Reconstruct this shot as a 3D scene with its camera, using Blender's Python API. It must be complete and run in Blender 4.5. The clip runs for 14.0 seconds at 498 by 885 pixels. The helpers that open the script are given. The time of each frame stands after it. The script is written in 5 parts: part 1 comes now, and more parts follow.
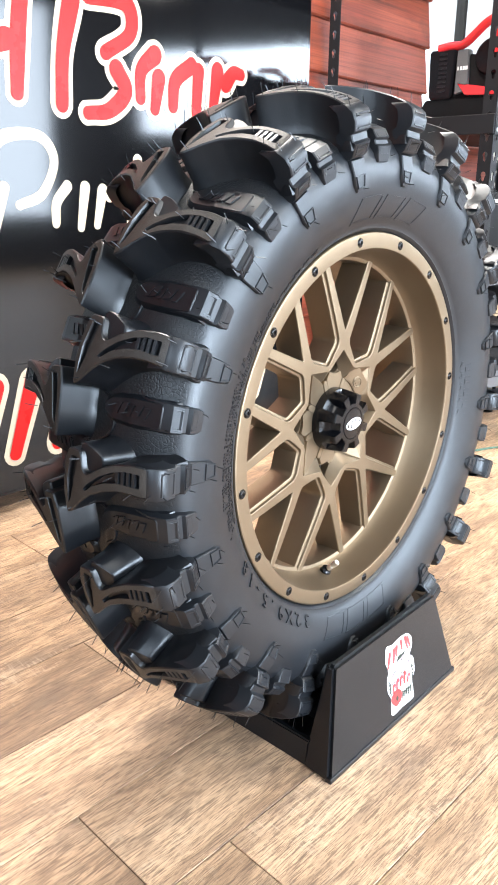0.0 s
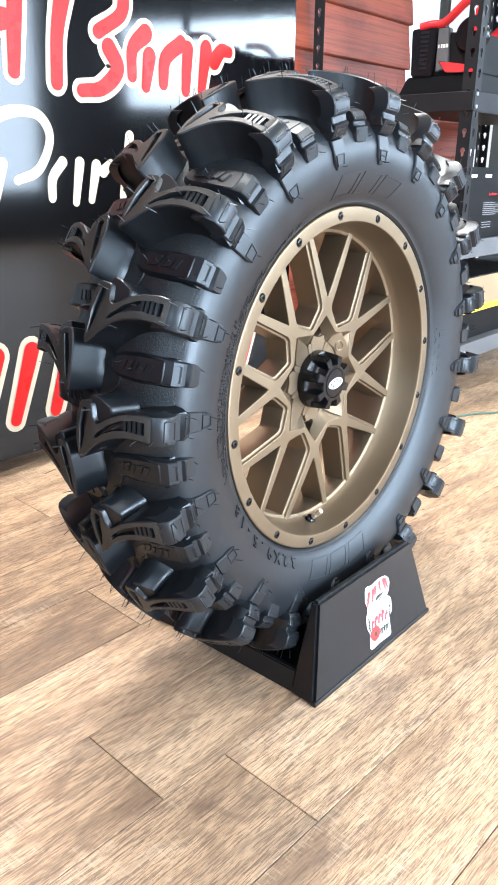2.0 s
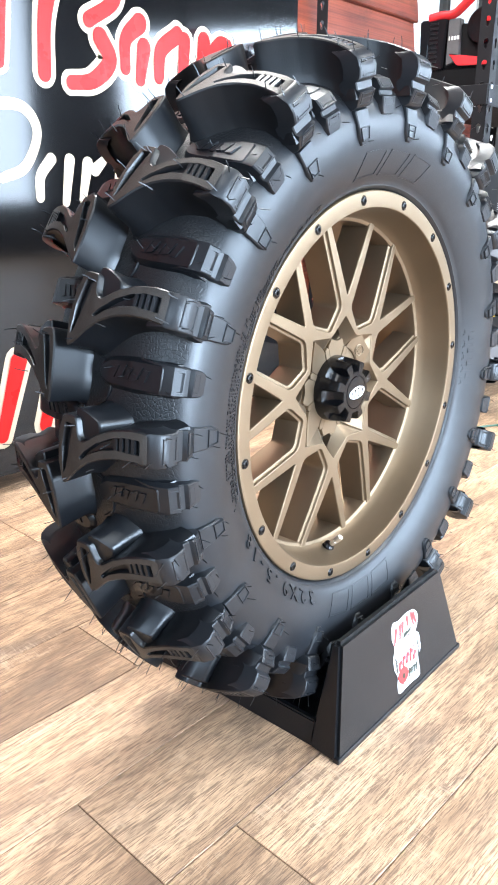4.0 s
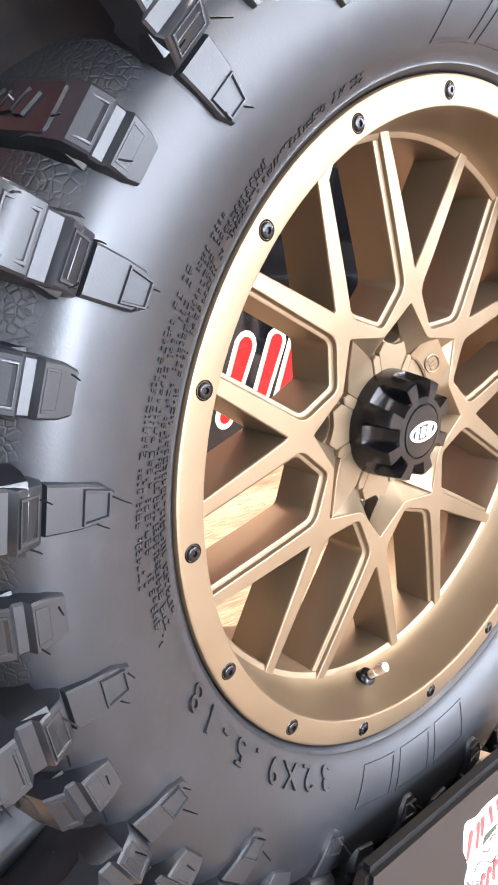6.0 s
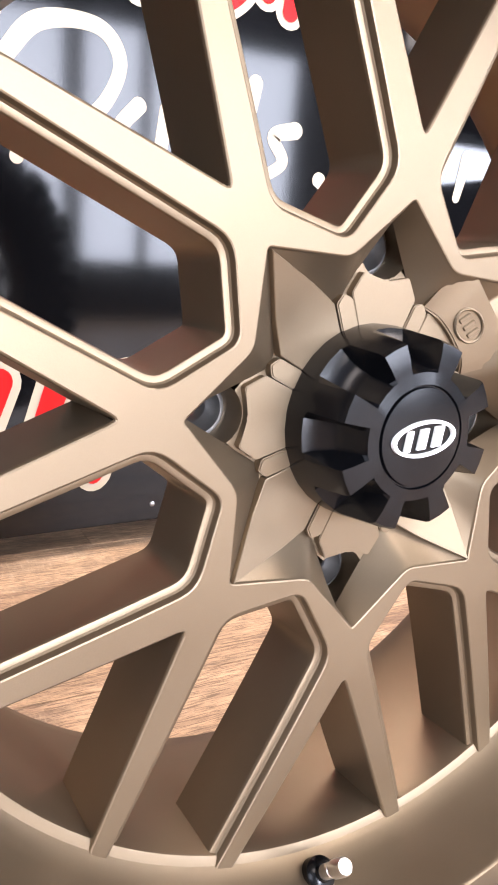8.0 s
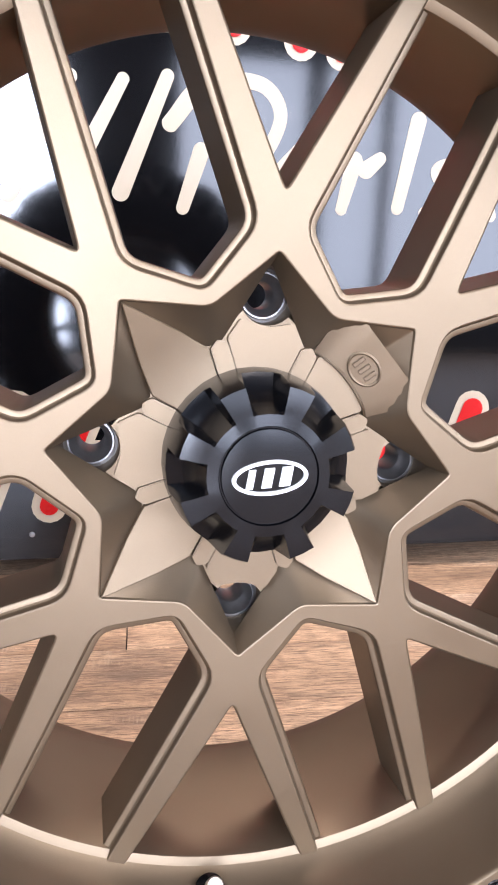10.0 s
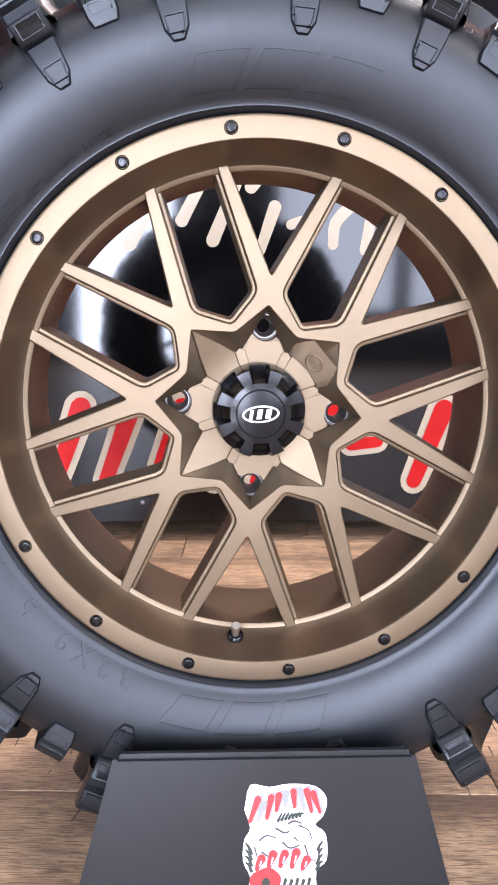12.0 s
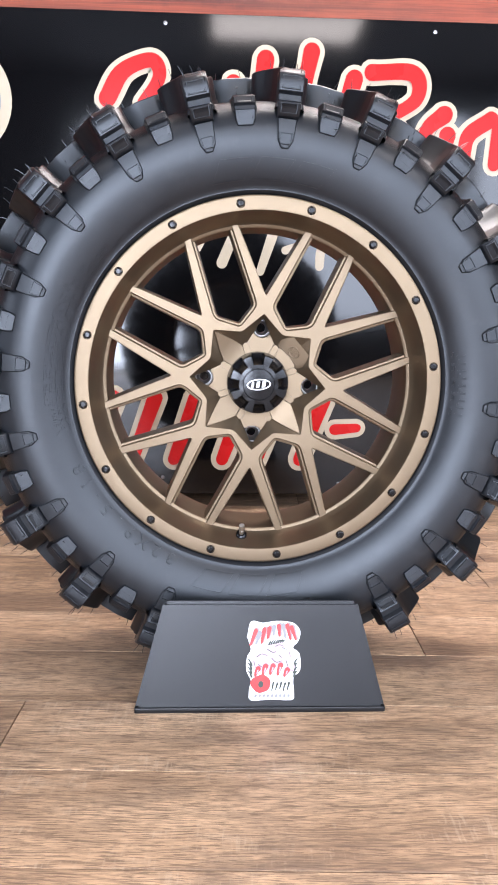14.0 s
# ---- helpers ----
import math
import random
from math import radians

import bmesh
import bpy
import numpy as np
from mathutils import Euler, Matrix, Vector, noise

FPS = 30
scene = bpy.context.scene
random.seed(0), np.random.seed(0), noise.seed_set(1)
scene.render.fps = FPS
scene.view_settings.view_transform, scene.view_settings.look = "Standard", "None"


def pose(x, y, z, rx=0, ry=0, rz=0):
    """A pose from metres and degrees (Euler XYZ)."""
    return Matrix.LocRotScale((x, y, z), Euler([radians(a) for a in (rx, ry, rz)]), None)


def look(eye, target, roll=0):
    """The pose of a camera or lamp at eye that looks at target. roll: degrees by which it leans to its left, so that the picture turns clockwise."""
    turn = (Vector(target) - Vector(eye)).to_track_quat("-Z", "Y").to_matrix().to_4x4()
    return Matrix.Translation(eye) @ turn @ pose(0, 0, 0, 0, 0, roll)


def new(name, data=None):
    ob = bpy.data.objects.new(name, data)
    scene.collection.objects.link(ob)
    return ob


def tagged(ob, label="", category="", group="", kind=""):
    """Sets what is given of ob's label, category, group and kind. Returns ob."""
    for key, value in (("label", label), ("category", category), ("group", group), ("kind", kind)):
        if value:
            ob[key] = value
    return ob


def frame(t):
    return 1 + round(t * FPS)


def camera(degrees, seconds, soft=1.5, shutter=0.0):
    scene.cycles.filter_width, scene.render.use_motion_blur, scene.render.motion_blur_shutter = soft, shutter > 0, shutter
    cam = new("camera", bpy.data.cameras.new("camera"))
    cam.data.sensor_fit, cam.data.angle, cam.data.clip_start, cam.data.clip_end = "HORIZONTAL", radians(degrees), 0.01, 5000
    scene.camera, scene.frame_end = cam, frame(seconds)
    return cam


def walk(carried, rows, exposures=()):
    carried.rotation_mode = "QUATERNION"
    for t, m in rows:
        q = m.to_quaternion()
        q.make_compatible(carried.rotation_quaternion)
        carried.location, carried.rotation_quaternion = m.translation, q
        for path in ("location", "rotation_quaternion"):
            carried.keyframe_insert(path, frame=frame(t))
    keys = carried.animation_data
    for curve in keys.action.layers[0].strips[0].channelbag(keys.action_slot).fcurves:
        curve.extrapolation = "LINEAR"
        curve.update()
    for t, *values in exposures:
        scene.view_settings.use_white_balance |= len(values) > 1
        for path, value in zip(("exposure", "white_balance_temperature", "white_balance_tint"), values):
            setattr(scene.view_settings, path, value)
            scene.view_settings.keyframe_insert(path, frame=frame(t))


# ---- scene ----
cam = camera(36.9, 14.0, soft=1.9)
PATH = [
    (0, (-0.812, -0.523, 0.716), (0.605, 0.743, 0.092), 0.6),
    (0.5, (-0.851, -0.551, 0.725), (0.581, 0.691, 0.084), 0.9),
    (1, (-0.876, -0.574, 0.724), (0.56, 0.651, 0.063), 0.9),
    (1.5, (-0.888, -0.586, 0.722), (0.543, 0.639, 0.049), 0.7),
    (2, (-0.887, -0.585, 0.72), (0.535, 0.643, 0.037), 0.6),
    (2.5, (-0.889, -0.584, 0.72), (0.533, 0.648, 0.041), 0.5),
    (3, (-0.88, -0.572, 0.715), (0.552, 0.655, 0.049), 0.4),
    (3.2, (-0.873, -0.56, 0.71), (0.566, 0.661, 0.048), 0.3),
    (5.3, (-0.595, -0.357, 0.619), (0.792, 0.956, 0.026), 0.5),
    (5.5, (-0.56, -0.34, 0.609), (0.803, 1.002, 0.025), 0.9),
    (6, (-0.478, -0.304, 0.579), (0.826, 1.104, 0.016), 1.6),
    (6.5, (-0.406, -0.274, 0.561), (0.845, 1.19, 0.021), 1.7),
    (7, (-0.33, -0.238, 0.54), (0.848, 1.29, 0.016), 1.9),
    (7.5, (-0.269, -0.222, 0.515), (0.816, 1.383, 0.017), 2.4),
    (8, (-0.211, -0.21, 0.492), (0.759, 1.48, 0.042), 2.7),
    (8.5, (-0.165, -0.203, 0.495), (0.656, 1.574, 0.087), 2.7),
    (9, (-0.122, -0.221, 0.494), (0.529, 1.633, 0.12), 2.2),
    (9.2, (-0.109, -0.23, 0.496), (0.49, 1.636, 0.096), 2.1),
    (11.3, (-0.038, -0.492, 0.51), (0.071, 1.475, 0.165), 0.8),
    (11.5, (-0.041, -0.536, 0.511), (0.068, 1.432, 0.17), 0.7),
    (12, (-0.042, -0.643, 0.521), (0.053, 1.323, 0.166), 0.7),
    (12.5, (-0.048, -0.741, 0.514), (0.04, 1.223, 0.146), 1.1),
    (13, (-0.054, -0.839, 0.52), (0.042, 1.127, 0.166), 1.4),
    (13.5, (-0.062, -0.932, 0.52), (0.037, 1.039, 0.194), 1.3),
    (14, (-0.06, -1.009, 0.516), (0.032, 0.962, 0.191), 0.9),
]
walk(cam, [(t, look(e, g, r)) for t, e, g, r in PATH],
     exposures=[(0, 0.25, 6350, 11), (2, 0.2, 5950, 8), (3, 0.2, 5850, 8), (5.5, 0.75, 6500, 16), (6, 0.75, 6750, 19), (6.5, 0.6, 6900, 21), (7, 0.35, 6850, 21), (7.5, 0.15, 6800, 23), (8, 0.0, 6600, 22), (9, -0.2, 6200, 22),
                (11.5, -0.5, 6200, 25), (12.5, -0.55, 6350, 24), (14, -0.7, 6300, 20)])

# ---- world and lights ----
from mathutils.geometry import delaunay_2d_cdt

HUB = 0.428          # height of the wheel's axle
world = bpy.data.worlds.new("world")
scene.world = world
world.use_nodes = True
wn = world.node_tree
sky = wn.nodes.new("ShaderNodeTexSky")
sky.sky_type = "NISHITA"
sky.sun_disc = False
sky.sun_elevation, sky.sun_rotation = radians(50), radians(150)
wn.nodes["Background"].inputs["Strength"].default_value = 0.1
wn.links.new(sky.outputs["Color"], wn.nodes["Background"].inputs["Color"])


def area_light(name, centre, aim, sx, sy, power, colour):
    data = bpy.data.lights.new(name, "AREA")
    data.shape, data.size, data.size_y, data.energy, data.color = "RECTANGLE", sx, sy, power, colour
    ob = new(name, data)
    ob.matrix_world = look(centre, aim)
    return ob


DAY = (0.76, 0.88, 1.0)
STOREFRONT = ((0.55, 1.62), (1.80, 2.30), (2.42, 3.85))          # glazed bays of the storefront
for a, b in STOREFRONT:
    area_light("storefront_daylight", ((a + b) / 2, -4.38, 1.47), ((a + b) / 2, 0, 1.2), b - a, 1.9, 148 * (b - a), DAY)
area_light("door_daylight", (-0.84, -4.38, 1.15), (-0.84, 0, 1.1), 0.86, 2.2, 500, DAY)
area_light("east_window_daylight", (5.28, -3.25, 1.74), (0, -0.6, 0.9), 2.0, 0.78, 170, DAY)
area_light("side_window_daylight", (4.55, 2.15, 1.6), (3.0, -1.0, 0.8), 1.2, 1.3, 8, DAY)
area_light("west_window_daylight", (-2.88, -1.2, 1.6), (0, -1.2, 1.2), 2.1, 1.4, 55, DAY)
WARM = (1.0, 0.95, 0.86)
# (0.4, 0.72) is added fill for the floor behind the wheel
# (0.45, -3.1) follows a reflection in the sign; others are placed to suit
PANELS = {(0.4, 0.72): 105, (-1.15, -0.9): 14, (1.85, -1.75): 80, (0.45, -3.1): 50, (3.6, -0.9): 26, (4.6, -3.9): 12}          # place and power
for (cx, cy), power in PANELS.items():
    area_light("ceiling_panel_light", (cx, cy, 2.70), (cx, cy, 0), 1.1, 0.52, power, WARM)

# ---- materials ----


def noise_node(nt, coord, scale, detail=4.0, rough=0.55, stretch=None):
    n = nt.nodes.new("ShaderNodeTexNoise")
    n.inputs["Scale"].default_value, n.inputs["Detail"].default_value, n.inputs["Roughness"].default_value = scale, detail, rough
    if stretch:
        m = nt.nodes.new("ShaderNodeMapping")
        m.inputs["Scale"].default_value = stretch
        nt.links.new(coord, m.inputs["Vector"])
        coord = m.outputs["Vector"]
    nt.links.new(coord, n.inputs["Vector"])
    return n.outputs["Fac"]


def ramp_node(nt, fac, stops):
    r = nt.nodes.new("ShaderNodeValToRGB")
    while len(r.color_ramp.elements) < len(stops):
        r.color_ramp.elements.new(0.5)
    for e, (p, c) in zip(r.color_ramp.elements, stops):
        e.position, e.color = p, (*c, 1)
    nt.links.new(fac, r.inputs["Fac"])
    return r.outputs["Color"]


def mix_node(nt, fac, a, b, blend="MIX"):
    m = nt.nodes.new("ShaderNodeMix")
    m.data_type, m.blend_type = "RGBA", blend
    if isinstance(fac, float):
        m.inputs[0].default_value = fac
    else:
        nt.links.new(fac, m.inputs[0])
    for sock, v in ((m.inputs[6], a), (m.inputs[7], b)):
        if isinstance(v, tuple):
            sock.default_value = (*v, 1)
        else:
            nt.links.new(v, sock)
    return m.outputs[2]


def bump_node(nt, height, strength, distance, after=None):
    b = nt.nodes.new("ShaderNodeBump")
    b.inputs["Strength"].default_value, b.inputs["Distance"].default_value = strength, distance
    nt.links.new(height, b.inputs["Height"])
    if after:
        nt.links.new(after, b.inputs["Normal"])
    return b.outputs["Normal"]


def material(name):
    m = bpy.data.materials.new(name)
    m.use_nodes = True
    nt = m.node_tree
    co = nt.nodes.new("ShaderNodeTexCoord").outputs["Object"]
    return m, nt, nt.nodes["Principled BSDF"], co


def plain(name, colour, rough=0.5, metal=0.0, vary=0.12, grain=120.0, bump=0.1, blotch=9.0, coat=0.0, spec=0.5):
    """A surface with fine grain and soft blotches in colour, gloss and relief."""
    m, nt, p, co = material(name)
    fine, broad = noise_node(nt, co, grain), noise_node(nt, co, blotch, 5)
    dark = tuple(c * (1 - vary) for c in colour)
    light = tuple(min(1, c * (1 + vary)) for c in colour)
    base = ramp_node(nt, broad, [(0.3, dark), (0.7, light)])
    base = mix_node(nt, 0.25, base, ramp_node(nt, fine, [(0.35, dark), (0.65, light)]))
    nt.links.new(base, p.inputs["Base Color"])
    p.inputs["Metallic"].default_value = metal
    p.inputs["Specular IOR Level"].default_value = spec
    r = nt.nodes.new("ShaderNodeMapRange")
    r.inputs["To Min"].default_value, r.inputs["To Max"].default_value = max(0.02, rough - 0.07), min(1, rough + 0.07)
    nt.links.new(broad, r.inputs["Value"])
    nt.links.new(r.outputs["Result"], p.inputs["Roughness"])
    p.inputs["Coat Weight"].default_value = coat
    if bump:
        nt.links.new(bump_node(nt, fine, bump, 0.001), p.inputs["Normal"])
    return m


BRONZE = plain("bronze_satin_paint", (0.184, 0.138, 0.090), 0.48, 0.90, 0.07, 1700, 0.06, 14, spec=0.4)
CAP_BLACK = plain("satin_black_plastic", (0.0022, 0.0024, 0.0031), 0.24, 0, 0.15, 500, 0.02, 30, spec=0.27)
STAND_BLACK = plain("textured_black_plastic", (0.0042, 0.0048, 0.0060), 0.34, 0, 0.25, 1400, 0.16, 7, spec=0.4)
BOLT_BLACK = plain("black_oxide_steel", (0.0025, 0.0025, 0.003), 0.25, 0.0, 0.2, 600, 0.0, spec=0.28)
STEEL = plain("bright_steel", (0.30, 0.30, 0.31), 0.36, 1.0, 0.08, 500, 0.05)
SEAT_STEEL = plain("dull_steel", (0.25, 0.245, 0.24), 0.40, 0.95, 0.12, 500, 0.05)
NICKEL = plain("nickel_plate", (0.74, 0.70, 0.65), 0.32, 1.0, 0.08, 300, 0.03)
WHITE_INK = plain("white_print", (0.8, 0.8, 0.78), 0.4, 0, 0.04, 200, 0.0)
CREAM_INK = plain("cream_white_vinyl", (0.45, 0.38, 0.28), 0.25, 0, 0.03, 60, 0.0, spec=0.15)
RED_INK = plain("red_vinyl", (0.48, 0.011, 0.010), 0.28, 0, 0.06, 60, 0.0, spec=0.12)
GREY_INK = plain("grey_vinyl", (0.25, 0.25, 0.26), 0.2, 0, 0.1, 60, 0.0)
DARK_INK = plain("dark_green_black_print", (0.02, 0.03, 0.022), 0.4, 0, 0.2, 60, 0.0)
PINK_INK = plain("pale_pink_print", (0.50, 0.37, 0.43), 0.4, 0, 0.15, 90, 0.0)
RED_PRINT = plain("red_print", (0.6, 0.03, 0.03), 0.4, 0, 0.2, 90, 0.0)
RACK_BLACK = plain("black_powder_coat", (0.008, 0.008, 0.009), 0.5, 0.0, 0.2, 700, 0.12, spec=0.22)
SHELF_GREY = plain("worn_grey_shelf_paint", (0.085, 0.086, 0.09), 0.55, 0.1, 0.2, 200, 0.1)
BOX_BLACK = plain("black_printed_card", (0.004, 0.004, 0.0045), 0.55, 0, 0.2, 200, 0.05, spec=0.14)
BOX_YELLOW = plain("yellow_print", (0.75, 0.5, 0.03), 0.4, 0, 0.1, 100, 0.0)
CARD_TAN = plain("tan_cardboard", (0.24, 0.165, 0.09), 0.7, 0, 0.15, 200, 0.15)
RED_GLOSS = plain("red_gloss_plastic", (0.62, 0.02, 0.025), 0.15, 0, 0.06, 100, 0.0, coat=0.5)
# the unseen walls are kept this dark to cut reflected fill on black parts
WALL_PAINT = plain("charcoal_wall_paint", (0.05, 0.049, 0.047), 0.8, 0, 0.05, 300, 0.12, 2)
BEIGE_PAINT = plain("pale_beige_wall_paint", (0.62, 0.57, 0.50), 0.8, 0, 0.05, 300, 0.12, 2)
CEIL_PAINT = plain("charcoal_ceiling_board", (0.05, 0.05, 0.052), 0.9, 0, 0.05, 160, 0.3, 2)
FRAME_ALU = plain("dark_bronze_aluminium", (0.06, 0.055, 0.05), 0.4, 0.6, 0.1, 200, 0.05)
CABLE_GREEN = plain("green_cable_jacket", (0.02, 0.08, 0.05), 0.4, 0, 0.2, 200, 0.0)


def rubber_material(name, scaly, tone=1.0, rough=0.31, spec=0.42):
    m, nt, p, co = material(name)
    broad = noise_node(nt, co, 11, 6, 0.6)
    fine = noise_node(nt, co, 650, 3)
    smudge = noise_node(nt, co, 38, 5, 0.65)
    base = ramp_node(nt, broad, [(0.25, tuple(tone * c for c in (0.0026, 0.0031, 0.0041))), (0.6, tuple(tone * c for c in (0.0042, 0.0049, 0.0062))), (0.85, tuple(tone * c for c in (0.0080, 0.0091, 0.0108)))])
    base = mix_node(nt, ramp_node(nt, smudge, [(0.55, (0.0,) * 3), (0.78, (0.5,) * 3)]), base, tuple(tone * c for c in (0.0120, 0.0128, 0.0140)))
    nt.links.new(base, p.inputs["Base Color"])
    gloss = ramp_node(nt, broad, [(0.2, (rough,) * 3), (0.8, (rough + 0.13,) * 3)])
    nt.links.new(gloss, p.inputs["Roughness"])
    p.inputs["Specular IOR Level"].default_value = spec
    p.inputs["Specular Tint"].default_value = (0.92, 0.965, 1.0, 1)
    n = bump_node(nt, fine, 0.12, 0.0006)
    if scaly:
        v = nt.nodes.new("ShaderNodeTexVoronoi")
        v.feature = "DISTANCE_TO_EDGE"
        v.inputs["Scale"].default_value = 225
        nt.links.new(co, v.inputs["Vector"])
        edge = ramp_node(nt, v.outputs["Distance"], [(0.02, (0, 0, 0)), (0.16, (1, 1, 1))])
        # the scales cover the tread band only, not the smooth flank
        geo = nt.nodes.new("ShaderNodeVectorMath")
        geo.operation = "MULTIPLY"
        geo.inputs[1].default_value = (1, 0, 1)
        nt.links.new(co, geo.inputs[0])
        ln = nt.nodes.new("ShaderNodeVectorMath")
        ln.operation = "LENGTH"
        nt.links.new(geo.outputs["Vector"], ln.inputs[0])
        band = nt.nodes.new("ShaderNodeMapRange")
        band.inputs["From Min"].default_value, band.inputs["From Max"].default_value = 0.346, 0.352
        nt.links.new(ln.outputs["Value"], band.inputs["Value"])
        nt.links.new(mix_node(nt, band.outputs["Result"], gloss, (0.44, 0.44, 0.44)), p.inputs["Roughness"])
        # the tread band's colour is darkened for the shade between the lugs
        nt.links.new(mix_node(nt, band.outputs["Result"], base, (0.0036, 0.0041, 0.0050)), p.inputs["Base Color"])
        h = mix_node(nt, band.outputs["Result"], (1.0, 1.0, 1.0), edge)
        n = bump_node(nt, h, 0.24, 0.0010, n)
    nt.links.new(n, p.inputs["Normal"])
    return m


RUBBER = rubber_material("tire_rubber", True, 1.7, 0.35, 0.46)
RUBBER_FLANK = rubber_material("flank_rubber", False, 1.6, 0.34, 0.45)
RUBBER_LUG = rubber_material("tread_rubber", False)
# browner, rougher rubber for the top faces of the tall lugs
TREAD_TOP = plain("dusty_tread_face_rubber", (0.0185, 0.0160, 0.0138), 0.52, 0, 0.45, 500, 0.3, 60, spec=0.34)


def banner_material():
    m, nt, p, co = material("glossy_black_panel")
    fine = noise_node(nt, co, 190, 2)
    wave = noise_node(nt, co, 3.0, 2)
    nt.links.new(ramp_node(nt, wave, [(0.3, (0.0018, 0.0018, 0.0022)), (0.7, (0.0032, 0.0032, 0.0038))]), p.inputs["Base Color"])
    p.inputs["Roughness"].default_value = 0.075
    p.inputs["Specular IOR Level"].default_value = 0.36
    nt.links.new(bump_node(nt, fine, 0.014, 0.0010, bump_node(nt, wave, 0.06, 0.004)), p.inputs["Normal"])
    return m


BANNER = banner_material()


def wood_material(name, dark, mid, light, rough, bumpiness, along_scale, fine_scale, tint_spread):
    """Boards whose grain runs along x; each board object shifts its own pattern and tone."""
    m, nt, p, co = material(name)
    info = nt.nodes.new("ShaderNodeObjectInfo")
    shift = nt.nodes.new("ShaderNodeVectorMath")
    shift.operation = "MULTIPLY_ADD"
    nt.links.new(info.outputs["Random"], shift.inputs[0])
    shift.inputs[1].default_value = (37.0, 19.0, 53.0)
    nt.links.new(co, shift.inputs[2])
    v = shift.outputs["Vector"]
    streak = noise_node(nt, v, fine_scale, 3, 0.6, (along_scale, 1, 1))
    hair = noise_node(nt, v, fine_scale * 2.2, 2, 0.6, (along_scale * 0.7, 1, 1))
    bands = noise_node(nt, v, fine_scale * 0.14, 6, 0.72, (along_scale * 3.0, 1, 1))
    zones = noise_node(nt, v, 6.5, 6, 0.7, (0.45, 1, 1))
    saw = noise_node(nt, v, 210, 2, 0.5, (1.0, 0.10, 0.10))
    c = ramp_node(nt, bands, [(0.34, dark), (0.47, mid), (0.62, light)])
    c = mix_node(nt, ramp_node(nt, zones, [(0.40, (0.0,) * 3), (0.62, (0.60,) * 3)]), c, light)
    c = mix_node(nt, ramp_node(nt, streak, [(0.36, (0.50,) * 3), (0.50, (0.0,) * 3)]), c, dark)
    c = mix_node(nt, ramp_node(nt, hair, [(0.40, (0.30,) * 3), (0.50, (0.0,) * 3)]), c, tuple(0.7 * d for d in dark))
    c = mix_node(nt, ramp_node(nt, zones, [(0.30, (0.65,) * 3), (0.42, (0.0,) * 3)]), c, tuple(0.8 * d for d in dark))
    tone = ramp_node(nt, info.outputs["Random"], [(0, (1 - tint_spread,) * 3), (1, (1.0,) * 3)])
    c = mix_node(nt, 1.0, c, tone, "MULTIPLY")
    c = mix_node(nt, ramp_node(nt, saw, [(0.60, (0, 0, 0)), (0.75, (0.14,) * 3)]), c, light)
    nt.links.new(c, p.inputs["Base Color"])
    nt.links.new(ramp_node(nt, streak, [(0.2, (rough + 0.1,) * 3), (0.8, (rough - 0.06,) * 3)]), p.inputs["Roughness"])
    nt.links.new(bump_node(nt, streak, bumpiness, 0.002, bump_node(nt, saw, bumpiness * 0.5, 0.001)), p.inputs["Normal"])
    return m



def math_node(nt, op, a, b=0.0):
    m = nt.nodes.new("ShaderNodeMath")
    m.operation = op
    for sock, v in zip(m.inputs, (a, b)):
        if isinstance(v, float):
            sock.default_value = v
        else:
            nt.links.new(v, sock)
    return m.outputs[0]


